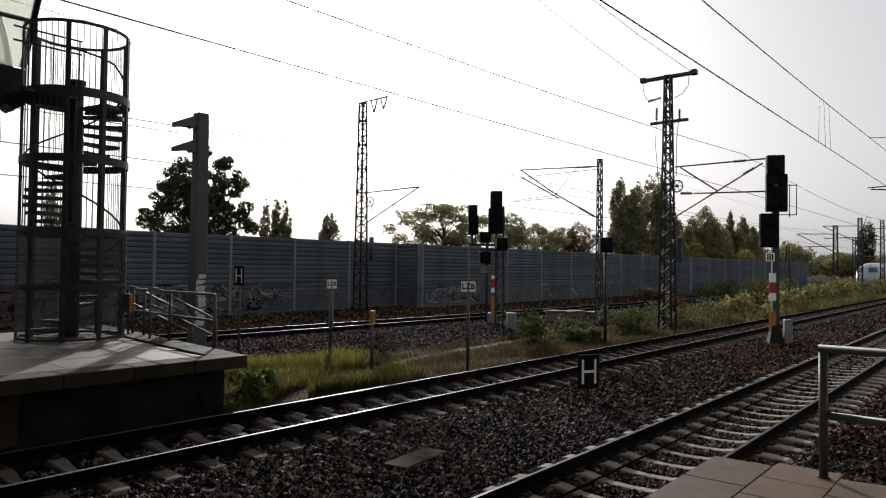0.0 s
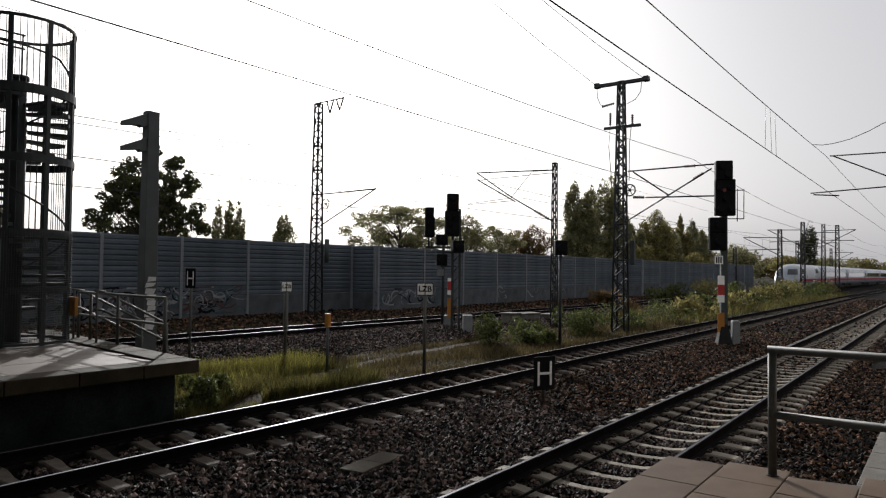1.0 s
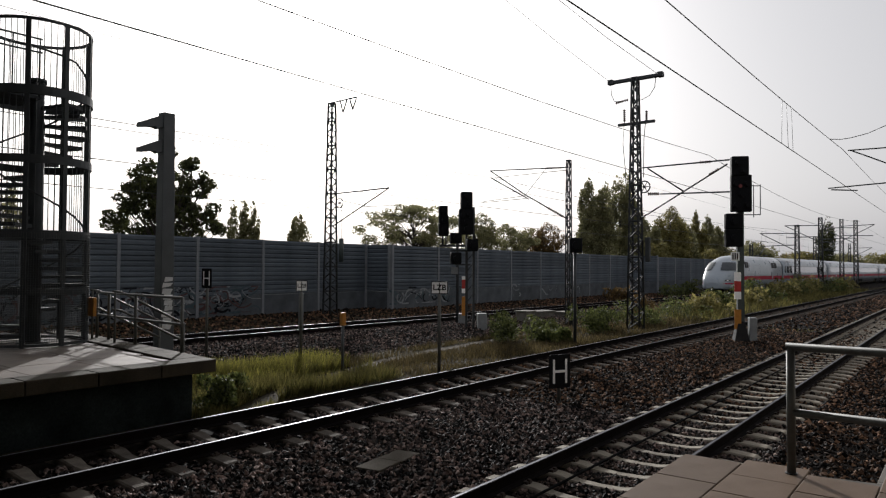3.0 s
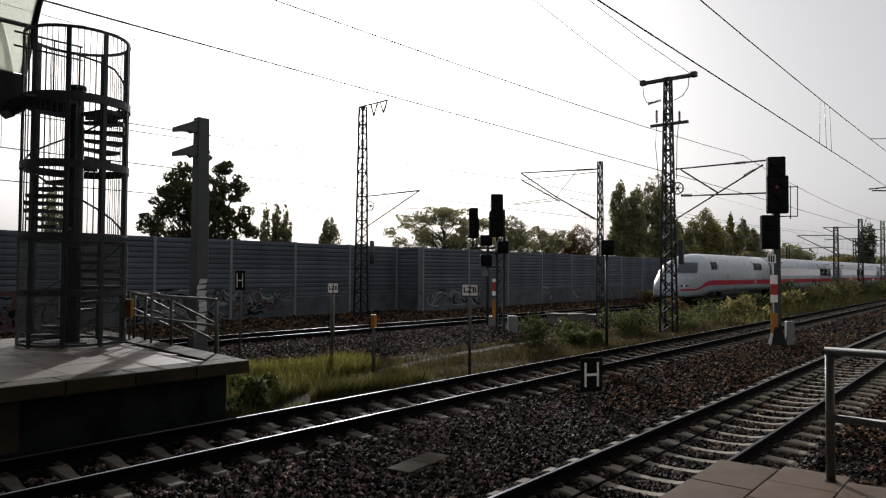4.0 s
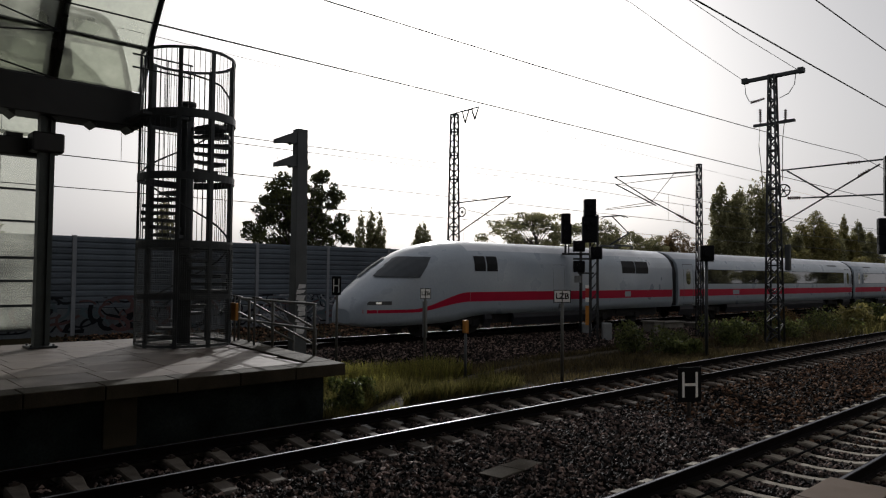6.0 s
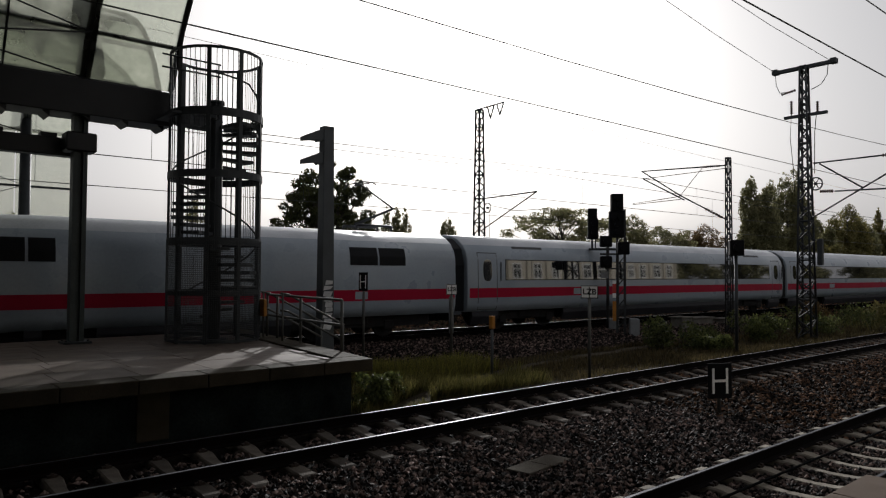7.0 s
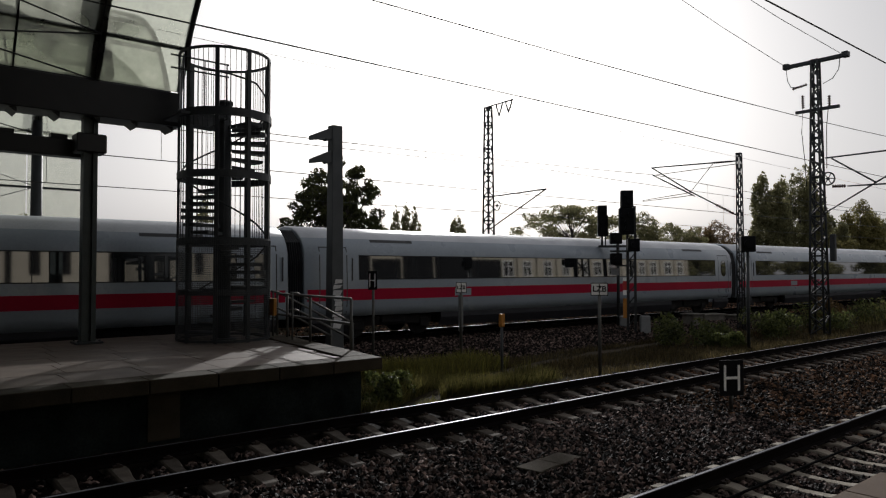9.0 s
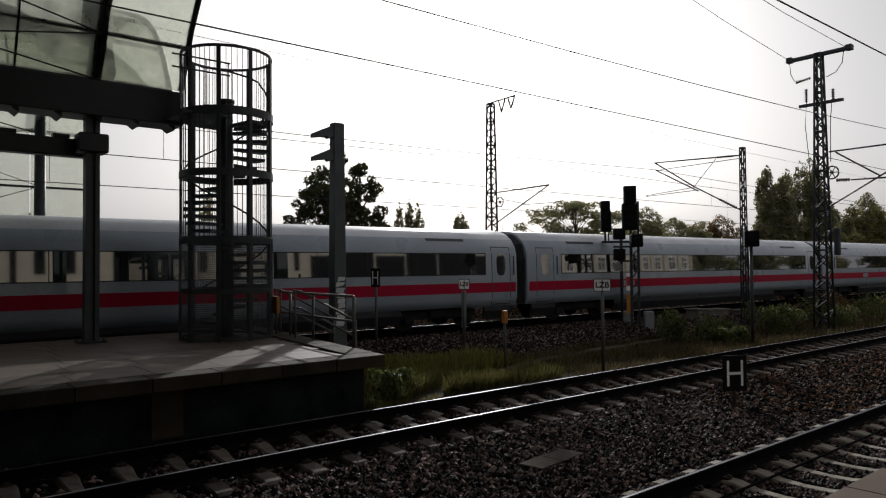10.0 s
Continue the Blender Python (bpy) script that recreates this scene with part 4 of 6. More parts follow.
hung(mr, ((0, -0.6, 6.4), (0, -1.15, 6.37), 0.08, 6), ((0, -3.0, 7.67), (0, -3.5, 7.67), 0.07, 5), ((0, -3.4, 7.08), (0, -3.85, 7.32), 0.07, 5))
tension_wheel(mr, -0.42, 6.75, 0.27)
bm = bmesh.new()
box(bm, -0.03, 0.17, -0.68, -0.46, 3.2, 4.35, bevel=0.03)
part("balance_weight", bm, (M_STEEL,), mr)

mm_ = lattice_mast(pose(31.9, 16.25, Z0), 8.35, 0.26, 0.18, 0.42, "slim lattice mast with a bracket over the far track", 0.0, 0.032)
bars("cantilever", [((0, 0.1, 8.0), (0, 4.75, 8.2)), ((0, 0.15, 5.42), (0, 2.52, 6.74)), ((0, 2.52, 6.74), (0, 4.75, 8.2)), ((0, 2.3, 6.5), (0, 4.67, 7.79))], 0.034, mm_)
bars("brace_rod", [((0, 0.1, 7.86), (0, 4.67, 7.79)), ((0, 1.32, 8.01), (0, 2.52, 6.74)), ((0, 2.47, 6.55), (0, 5.32, 6.47)), ((0, 2.52, 6.7), (0, 5.32, 6.52))], 0.018, mm_)
hung(mm_, ((0, 0.4, 8.01), (0, 1.3, 8.05), 0.06, 8), ((0, 0.3, 5.5), (0, 1.2, 6.0), 0.075, 7))

ml = lattice_mast(pose(29.45, 30.85, Z0), 12.8, 0.58, 0.32, 0.36, "tall lattice mast before the noise barrier", 0.0, 0.06)
bars("top_arm", [((0, 0.2, 12.85), (0, -2.1, 12.9)), ((0, -0.7, 12.85), (0, -0.95, 12.1)), ((0, -1.25, 12.85), (0, -0.95, 12.1)), ((0, -1.5, 12.85), (0, -1.75, 12.2)), ((0, -2.05, 12.85), (0, -1.75, 12.2))], 0.05, ml)
bars("cantilever", [((0, -0.2, 5.36), (0, -4.67, 7.37)), ((0, -0.2, 7.3), (0, -4.67, 7.37))], 0.045, ml)
bars("steady_arm", [((0, -0.9, 6.86), (0, -2.84, 6.44)), ((0, -2.7, 6.4), (0, -4.9, 6.36))], 0.022, ml)
tension_wheel(ml, -0.68, 6.72, 0.29)
bars("weight_wires", [((0.05, -0.45, 6.7), (0.05, -0.45, 1.5)), ((0.05, -0.85, 6.7), (0.05, -0.85, 3.2))], 0.015, ml, M_WIRE)
bm = bmesh.new()
tube(bm, (0.05, -0.85, 3.2), (0.05, -0.85, 4.6), 0.14, 10)
part("balance_weight", bm, (M_STEELG,), ml)

# distant masts along the far tracks
for x, y, h, s in ((93.2, 16.9, 8.3, 1), (100.5, 15.5, 9.6, 1), (117.9, 15.4, 10.4, -1), (110.2, 12.7, 9.7, 1), (140, 22.5, 8.8, -1), (172, 21.0, 8.6, -1), (118, 28.0, 7.0, 1)):
    fm = lattice_mast(pose(x, y, Z0), h, 0.55, 0.4, 0.7, "distant grey lattice mast with bracket arms", 2.4 if x == 93.2 else 0.0, 0.06)
    bars("cantilever", [((0, 0, h - 1.0), (0, s * 4.2, h - 0.9)), ((0, 0, h - 3.2), (0, s * 4.2, h - 0.9)), ((0, 0, h - 2.4), (0, s * 4.0, h - 2.5))], 0.05, fm)

# the bracket over the near track, its mast stands beyond the picture
mo = lattice_mast(pose(29.5, -1.2, Z0), 9.0, 0.4, 0.3, 0.45, "grey lattice mast with a bracket over the near track", 0.0, 0.035)
bars("cantilever", [((0, 0.1, 7.22), (0, 4.85, 7.28)), ((0, 0.1, 4.9), (0, 4.76, 7.28)), ((0, 0.1, 6.15), (0, 5.5, 5.92)), ((0, 5.4, 5.86), (0, 4.55, 5.78))], 0.024, mo)


def wire(name, pts, r, label):
    bm = bmesh.new()
    pipe(bm, pts, r, 5)
    return tagged(link(name, bm, (M_WIRE,)), label, "wire", "overhead wires")


def catenary(y, slope, z, zm, low, x0, x1, spans, r=0.011, label="", droppers=(), climb=0.0):
    """Contact wire, sagging messenger and droppers along one track; spans: x of the supports, low: height of the sag."""
    t = empty("overhead_line", pose(0, 0, 0), label, "overhead line", "overhead wires")
    bm = bmesh.new()
    pipe(bm, [(x0, y + slope * x0, z - climb), (spans[1], y + slope * spans[1], z), (x1, y + slope * x1, z)], r, 6)
    part("contact_wire", bm, (M_WIRE,), t)
    pts, drops = [], []
    for a0, a1 in zip(spans, spans[1:]):
        for k in range(12):
            u = k / 12
            x = a0 + (a1 - a0) * u
            pts.append((x, y + slope * x, zm - 4 * (zm - low) * u * (1 - u)))
            if k % 2 == 1 and not droppers:
                drops.append((pts[-1], (x, y + slope * x, z)))
    for x, lean in droppers:
        u = (x - spans[0]) / (spans[1] - spans[0])
        drops.append(((x, y, zm - 4 * (zm - low) * u * (1 - u)), (x + lean, y, z)))
    bm = bmesh.new()
    pipe(bm, pts, r, 6)
    part("messenger_wire", bm, (M_WIRE,), t)
    for p, q in drops:
        bm = bmesh.new()
        tube(bm, p, q, r * 0.5, 4)
        part("dropper", bm, (M_WIRE,), t)


catenary(3.8, 0, 5.66, 6.96, 6.68, -30, 220, (-20, 29.5, 82, 140, 200), 0.010, "contact wire with messenger and droppers over the near track", ((19.1, -0.1), (19.6, 0.2), (20.2, 0.2)))
catenary(9.35, 0, 5.94, 7.6, 6.85, -30, 220, (-30, 31.9, 84, 140, 200), 0.011, "contact wire with messenger over the middle track", ((-12, 0), (2.0, 0)), 0.27)
catenary(C0, C_SLOPE, 5.8, 7.45, 7.0, -40, 220, (-28, 31.9, 93, 150, 220), 0.015, "contact wire with messenger over the far track")
catenary(26.6, C_SLOPE, 5.43, 8.0, 7.72, -40, 200, (-30, 29.6, 100, 160, 200), 0.016, "contact wire with messenger before the noise barrier")
wire("feeder_cable", [(-40, 11.45, 14.6), (0, 11.45, 13.3), (22, 11.5, 11.93), (25.8, 11.5, 11.69), (31.9, 11.5, 11.5)], 0.012, "dark feeder cable to the crossbar")
wire("feeder_cable", [(-40, 13.98, 14.8), (0, 13.98, 13.6), (22.4, 14.0, 12.65), (26.3, 14.0, 12.16), (31.9, 14.0, 11.6)], 0.012, "dark feeder cable to the crossbar")
wire("jumper_cable", [(26.5, 3.8, 6.9), (26.5, 3.48, 6.86), (26.5, 3.18, 6.88), (26.5, 2.69, 6.98), (26.5, 2.13, 7.2), (26.5, 1.78, 7.39), (27.5, 0.6, 8.0), (29.3, -1.1, 8.5)], 0.012, "slack dark cable from the messenger to the bracket mast")
wire("feeder_cable", [(-40, 28.9, 12.6), (29.6, 28.9, 12.1), (103, 27, 11.0)], 0.012, "thin feeder cable before the noise barrier")


# ---- lineside posts, signals and signs ----
def old_pole():
    p = empty("steel_pole", pose(10.85, 18.0, Z0), "grey box section pole with two stub arms and sprayed foot", "pole")
    bm = bmesh.new()
    box(bm, -0.2, 0.2, -0.17, 0.17, 0, 7.15, bevel=0.015)
    for v in bm.verts:
        k = 1.08 - 0.22 * v.co.z / 7.15
        v.co.x, v.co.y = v.co.x * k, v.co.y * k
    part("shaft", bm, (M_POLE,), p)
    for z in (6.82, 6.14):
        bm = bmesh.new()
        prof = [(0.0, 0.26), (0.0, -0.1), (-0.1, -0.11), (-0.16, -0.16), (-0.24, -0.1), (-0.68, -0.18), (-0.68, -0.05)]
        a_ = [bm.verts.new((x - 0.15, -0.11, z + q)) for x, q in prof]
        b_ = [bm.verts.new((x - 0.15, 0.11, z + q)) for x, q in prof]
        n = len(prof)
        for i in range(n):
            bm.faces.new((a_[i], b_[i], b_[(i + 1) % n], a_[(i + 1) % n]))
        bm.faces.new(a_[::-1])
        bm.faces.new(b_)
        part("stub_arm", bm, (M_POLE,), p)
    rng = random.Random(4)
    for k in range(9):
        bm = bmesh.new()
        z = 1.15 + 0.16 * k
        a0 = rng.uniform(-0.05, 0.05)
        vs = [bm.verts.new((x, -0.192, z + q)) for x, q in ((-0.15 + a0, 0.0), (0.1 + a0, rng.uniform(-0.05, 0.05)), (0.15, 0.13), (-0.12 + a0, 0.14))]
        bm.faces.new(vs)
        part("sprayed_patch", bm, (M_PALE,), p, "white sprayed patch")
    return p


old_pole()


def text_on(text, size, m, mat, parent):
    cu = bpy.data.curves.new("lettering", "FONT")
    cu.offset = size * 0.025
    cu.body, cu.size, cu.extrude, cu.align_x, cu.align_y = text, size, 0.002, "CENTER", "CENTER"
    cu.materials.append(mat)
    tmp = bpy.data.objects.new("lettering", cu)
    scene.collection.objects.link(tmp)
    me = bpy.data.meshes.new_from_object(tmp.evaluated_get(bpy.context.evaluated_depsgraph_get()))
    bpy.data.objects.remove(tmp)
    ob = new("lettering", me)
    ob.parent = parent
    ob.matrix_local = m
    return ob


def facing(x, y):
    """Degrees about z that turn a board's front (-y) to the viewers' platform."""
    return math.degrees(math.atan2(y, x)) - 90


def h_board(x, y, top, w, h, face, label):
    s = empty("h_sign", pose(x, y, Z0, 0, 0, face), label, "sign", "stop boards")
    z = top - Z0
    bm = bmesh.new()
    tube(bm, (0, 0.03, 0), (0, 0.03, z - 0.02), 0.04, 10)
    part("post", bm, (M_GALV,), s)
    bm = bmesh.new()
    box(bm, -w / 2, w / 2, -0.012, 0.012, z - h, z, bevel=0.004)
    part("board", bm, (M_BLACK,), s, "black enamel board")
    bm = bmesh.new()
    a0, b0, t = w * 0.29, h * 0.36, w * 0.095
    for p in ((-a0 - t / 2, -a0 + t / 2, -b0, b0), (a0 - t / 2, a0 + t / 2, -b0, b0), (-a0 + t / 2, a0 - t / 2, -t * 0.55, t * 0.55)):
        box(bm, p[0], p[1], -0.018, -0.013, z - h / 2 + p[2], z - h / 2 + p[3])
    part("letter_h", bm, (M_WHITE,), s, "white letter H")


h_board(12.88, 6.78, 0.74, 0.50, 0.68, -30.0, "black board with a white letter H, low over the ballast")
h_board(11.80, 17.4, 2.45, 0.33, 0.56, -72.0, "black board with a white letter H on a tall grey post")


def lzb_board(x, y, top, w, h, face, post_w, label):
    s = empty("lzb_sign", pose(x, y, Z0, 0, 0, face), label, "sign", "train control boards")
    z = top - Z0
    bm = bmesh.new()
    tube(bm, (0, 0.03, 0), (0, 0.03, z - 0.03), post_w, 10)
    part("post", bm, (M_GALV,), s)
    bm = bmesh.new()
    box(bm, -w / 2, w / 2, -0.01, 0.01, z - h, z, bevel=0.004)
    part("board", bm, (M_WHITE,), s, "white enamel board with a black rim")
    bm = bmesh.new()
    for p in ((-w / 2, w / 2, z - 0.018, z), (-w / 2, w / 2, z - h, z - h + 0.018), (-w / 2, -w / 2 + 0.018, z - h + 0.018, z - 0.018), (w / 2 - 0.018, w / 2, z - h + 0.018, z - 0.018)):
        box(bm, p[0], p[1], -0.015, -0.0115, p[2], p[3])
    part("rim", bm, (M_BLACK,), s)
    text_on("LZB", w * 0.47, pose(0, -0.013, z - h / 2, 90, 0, 0), M_BLACK, s)


lzb_board(14.73, 11.3, 2.14, 0.44, 0.33, facing(14.73, 11.3) + 0, 0.045, "white board lettered LZB on a grey post")
lzb_board(14.54, 16.5, 2.09, 0.34, 0.33, facing(14.54, 16.5) + 12, 0.045, "white board lettered LZB on a grey post before the rail")
bm = bmesh.new()
box(bm, -0.075, 0.075, 0.05, 0.14, 0.9, 2.05, bevel=0.01)
ob = tagged(link("cable_cabinet", bm, (M_GREYBOX,)), "narrow grey cabinet on the lettered board's post", "cabinet")
ob.matrix_world = pose(14.54, 16.52, -0.36, 0, 0, facing(14.54, 16.5))
ps = empty("marker_post", pose(13.7, 13.85, Z0), "grey post with an orange yellow cap", "post")
bm = bmesh.new()
tube(bm, (0, 0, 0), (0, 0, 1.3), 0.04, 10)
part("shaft", bm, (M_POLE,), ps)
bm = bmesh.new()
box(bm, -0.07, 0.07, -0.07, 0.07, 1.26, 1.62, bevel=0.02)
part("cap", bm, (M_YELLOW,), ps)


def lamp_head(s, x, y, z0, z1, w, d, lens, mat_lens=None, name="lamp_box"):
    """A black signal head with hooded lenses on its front (-y)."""
    bm = bmesh.new()
    box(bm, x - w / 2, x + w / 2, y, y + d, z0, z1, bevel=0.03)
    for lx, lz, r in lens:
        tube(bm, (x + lx, y + 0.01, lz), (x + lx, y - 0.14, lz), r, 12, r * 0.95)
    return part(name, bm, (M_BLACK,), s, "black hooded signal head")


def striped_post(s, x, y, half, bands):
    for i, (a0, a1, mat) in enumerate(bands):
        bm = bmesh.new()
        box(bm, x - half, x + half, y - 0.03, y, a0, a1)
        part("marker_plate", bm, (mat,), s)


def signal_right():
    s = empty("railway_signal", pose(28.05, 7.08, Z0, 0, 0, facing(28, 6.95) + 14), "black colour light signal on a post with red and white marker", "railway signal", "railway signals")
    g = -Z0
    bm = bmesh.new()
    box(bm, -0.12, 0.12, -0.1, 0.1, 0, 6.0)
    part("post", bm, (M_STEELG,), s)
    bm = bmesh.new()
    vs = box(bm, -0.3, 0.3, -0.3, 0.3, 0, 0.9, bevel=0.02)
    for v in bm.verts:
        if v.co.z > 0.5:
            v.co.x *= 0.4
            v.co.y *= 0.5
    part("foot", bm, (M_UNDER,), s)
    lamp_head(s, -0.05, -0.35, 6.42, 7.15, 0.62, 0.3, ((-0.1, 6.9, 0.1), (0.1, 6.6, 0.1)))
    lamp_head(s, 0.0, -0.3, 5.05, 6.45, 0.74, 0.25, ((-0.2, 6.1, 0.11), (0.2, 6.1, 0.11), (0.0, 5.7, 0.11), (-0.2, 5.3, 0.11), (0.2, 5.3, 0.11)))
    bm = bmesh.new()
    tube(bm, (-0.05, -0.315, 6.02), (-0.05, -0.325, 6.02), 0.07, 12)
    part("red_lamp", bm, (M_REDLAMP,), s)
    lamp_head(s, -0.27, -0.35, 4.40, 4.98, 0.62, 0.35, ((0.0, 4.7, 0.14),), name="number_box")
    lamp_head(s, -0.27, -0.35, 3.72, 4.395, 0.62, 0.35, ((0.0, 4.05, 0.14),), name="number_box")
    bm = bmesh.new()
    box(bm, -0.36, -0.06, -0.16, -0.13, 3.2, 3.52)
    part("label_board", bm, (M_WHITE,), s, "white board with illegible dark bars")
    bm = bmesh.new()
    for q in (-0.32, -0.24, -0.16):
        box(bm, q, q + 0.045, -0.168, -0.162, 3.24, 3.48)
    part("label_bars", bm, (M_BLACK,), s)
    striped_post(s, -0.13, -0.13, 0.12, ((2.42, 2.76, M_WHITE), (2.02, 2.42, M_REDP), (1.74, 2.02, M_WHITE), (0.6, 1.35, M_YELLOW)))
    bm = bmesh.new()
    for q in ((0.5, 4.85), (0.74, 4.95)):
        tube(bm, (q[0], 0.0, q[1]), (q[0], 0.0, 6.1), 0.018, 6)
    for z in (4.95, 6.05):
        tube(bm, (0.1, 0.0, z), (0.74, 0.0, z), 0.018, 6)
    part("service_cage", bm, (M_STEEL,), s)
    bm = bmesh.new()
    box(bm, 0.28, 0.55, -0.2, 0.1, 0.1, 1.05, bevel=0.02)
    part("connection_box", bm, (M_GREYBOX,), s, "grey connection box")


signal_right()


def signal_middle():
    s = empty("railway_signal", pose(25.65, 17.95, Z0, 0, 0, facing(25.6, 17.9) + 8), "black colour light signal on a lattice post", "railway signal", "railway signals")
    bm = bmesh.new()
    for x in (-0.16, 0.16):
        box(bm, x - 0.05, x + 0.05, -0.05, 0.05, 0, 5.6)
    for k in range(11):
        z = 0.4 + 0.46 * k
        tube(bm, (-0.16, 0, z), (0.16, 0, z + 0.4), 0.025, 5)
    part("post", bm, (M_MAST,), s)
    lamp_head(s, -0.2, -0.4, 5.5, 6.25, 0.52, 0.35, ((-0.05, 6.05, 0.1), (0.08, 5.75, 0.1)))
    lamp_head(s, -0.22, -0.35, 4.35, 5.5, 0.64, 0.3, ((-0.15, 5.2, 0.1), (0.15, 5.2, 0.1), (0, 4.9, 0.1), (0.0, 4.6, 0.1)))
    lamp_head(s, -0.68, -0.5, 3.95, 4.42, 0.5, 0.42, ((0, 4.2, 0.13),), name="number_box")
    lamp_head(s, 0.05, -0.5, 3.62, 4.16, 0.5, 0.42, ((0, 3.9, 0.13),), name="number_box")
    lamp_head(s, -0.68, -0.5, 3.05, 3.55, 0.48, 0.42, ((0, 3.3, 0.13),), name="number_box")
    bm = bmesh.new()
    box(bm, -0.9, 0.0, -0.1, 0.0, 3.6, 3.68)
    part("bracket", bm, (M_STEEL,), s)
    bm = bmesh.new()
    box(bm, -0.7, 0.0, -0.1, 0.0, 2.98, 3.05)
    part("bracket", bm, (M_STEEL,), s)
    bm = bmesh.new()
    box(bm, -0.85, -0.55, -0.12, -0.1, 2.6, 2.9)
    part("label_board", bm, (M_GREYBOX,), s)
    striped_post(s, -0.30, -0.08, 0.075, ((2.35, 2.5, M_WHITE), (1.95, 2.35, M_REDP), (1.75, 1.95, M_WHITE), (0.75, 1.6, M_YELLOW)))
    bm = bmesh.new()
    box(bm, 0.35, 0.75, -0.2, 0.2, 0, 0.85, bevel=0.02)
    part("connection_box", bm, (M_GREYBOX,), s)
    t = empty("railway_signal", pose(26.6, 21.3 - 2.4, Z0, 0, 0, facing(25.6, 17.9) + 8), "smaller black signal with a bracket on a thin post", "railway signal", "railway signals")
    bm = bmesh.new()
    tube(bm, (-0.35, 0, 0), (-0.35, 0, 4.4), 0.07, 8)
    tube(bm, (0.1, 0, 0), (0.1, 0, 4.1), 0.05, 8)
    part("post", bm, (M_MAST,), t)
    lamp_head(t, -1.05, -0.3, 5.25, 5.75, 0.42, 0.3, ((0, 5.5, 0.1),))
    lamp_head(t, -1.03, -0.3, 4.35, 5.3, 0.46, 0.3, ((0, 5.05, 0.1), (0, 4.65, 0.1)))
    bm = bmesh.new()
    box(bm, -1.2, 0.35, -0.1, 0.1, 3.85, 3.95)
    tube(bm, (-1.05, 0, 3.9), (-1.05, 0, 4.5), 0.05, 8)
    tube(bm, (-0.9, 0, 3.9), (-0.9, 0, 4.4), 0.03, 8)
    part("bracket", bm, (M_STEEL,), t)
    bm = bmesh.new()
    box(bm, -0.32, 0.12, -0.2, 0.2, 0, 0.75, bevel=0.02)
    part("connection_box", bm, (M_GREYBOX,), t)


signal_middle()
rp = empty("repeater_signal", pose(24.1, 12.02, Z0, 0, 0, facing(24, 12) + 10), "small black box signal on a dark post", "railway signal", "railway signals")
bm = bmesh.new()
tube(bm, (0, 0, 0), (0, 0, 3.5), 0.06, 10)
part("post", bm, (M_STEEL,), rp)
lamp_head(rp, 0.0, -0.25, 3.46, 4.02, 0.48, 0.4, ((0, 3.75, 0.15),))

# cabinets, cover and trough
for x, y, w, h in ((33.2, 18.6, 1.6, 0.55), (35.1, 18.1, 1.1, 0.45), (30.6, 18.0, 0.7, 0.7)):
    bm = bmesh.new()
    box(bm, -w / 2, w / 2, -0.35, 0.35, 0, h, bevel=0.03)
    box(bm, -w / 2 - 0.06, w / 2 + 0.06, -0.4, 0.4, h, h + 0.06, bevel=0.01)
    ob = tagged(link("track_cabinet", bm, (M_CONC,)), "low grey cabinet with a flat lid beside the track", "cabinet", "trackside cabinets")
    ob.matrix_world = pose(x, y, -0.37, 0, 0, -8)
bm = bmesh.new()
box(bm, -0.55, -0.006, -0.2, 0.2, -0.09, 0.005, bevel=0.012)
box(bm, 0.006, 0.55, -0.2, 0.2, -0.09, 0.0, bevel=0.012)
M_COVER = material("dirty pit cover concrete", (0.055, 0.046, 0.034), 0.95, spread=0.35, scale=3, fine=50, bump=0.3, second=(0.035, 0.029, 0.021), spec=0.05)
ob = tagged(link("pit_cover", bm, (M_COVER,)), "flat concrete pit cover in two slabs on the ballast", "pit cover")
ob.matrix_world = pose(7.42, 6.58, -0.195, 0, 0.6, 9)
tr = empty("cable_trough", pose(0, 0, 0), "concrete cable trough with lids beside the platform end", "cable trough")
for k in range(14):
    bm = bmesh.new()
    box(bm, 9.4 + 1.0 * k + 0.005, 10.4 + 1.0 * k - 0.005, 0.62, 1.02, -0.36, -0.17, bevel=0.01)
    part("trough_lid", bm, (M_CONC,), tr)
bm = bmesh.new()
tube(bm, (5.2, 4.15, -0.175), (70, 4.15, -0.175), 0.018, 6)
tagged(link("track_cable", bm, (M_BLACK,)), "black train control cable lying between the rails", "cable")

railway_track(pose(0, LINE_A, 0), -30, 230, -12, 96, "near track on concrete sleepers with polished rails", SLEEPER, *BEDS[LINE_A][:2])
railway_track(pose(0, LINE_B, 0), -60, 230, -14, 96, "middle track on concrete sleepers with polished rails", SLEEPER_RUST_SHADE, *BEDS[LINE_B][:2])
railway_track(c_pose(0), -60, 230, 6, 90, "far track on concrete sleepers", SLEEPER_DARK)


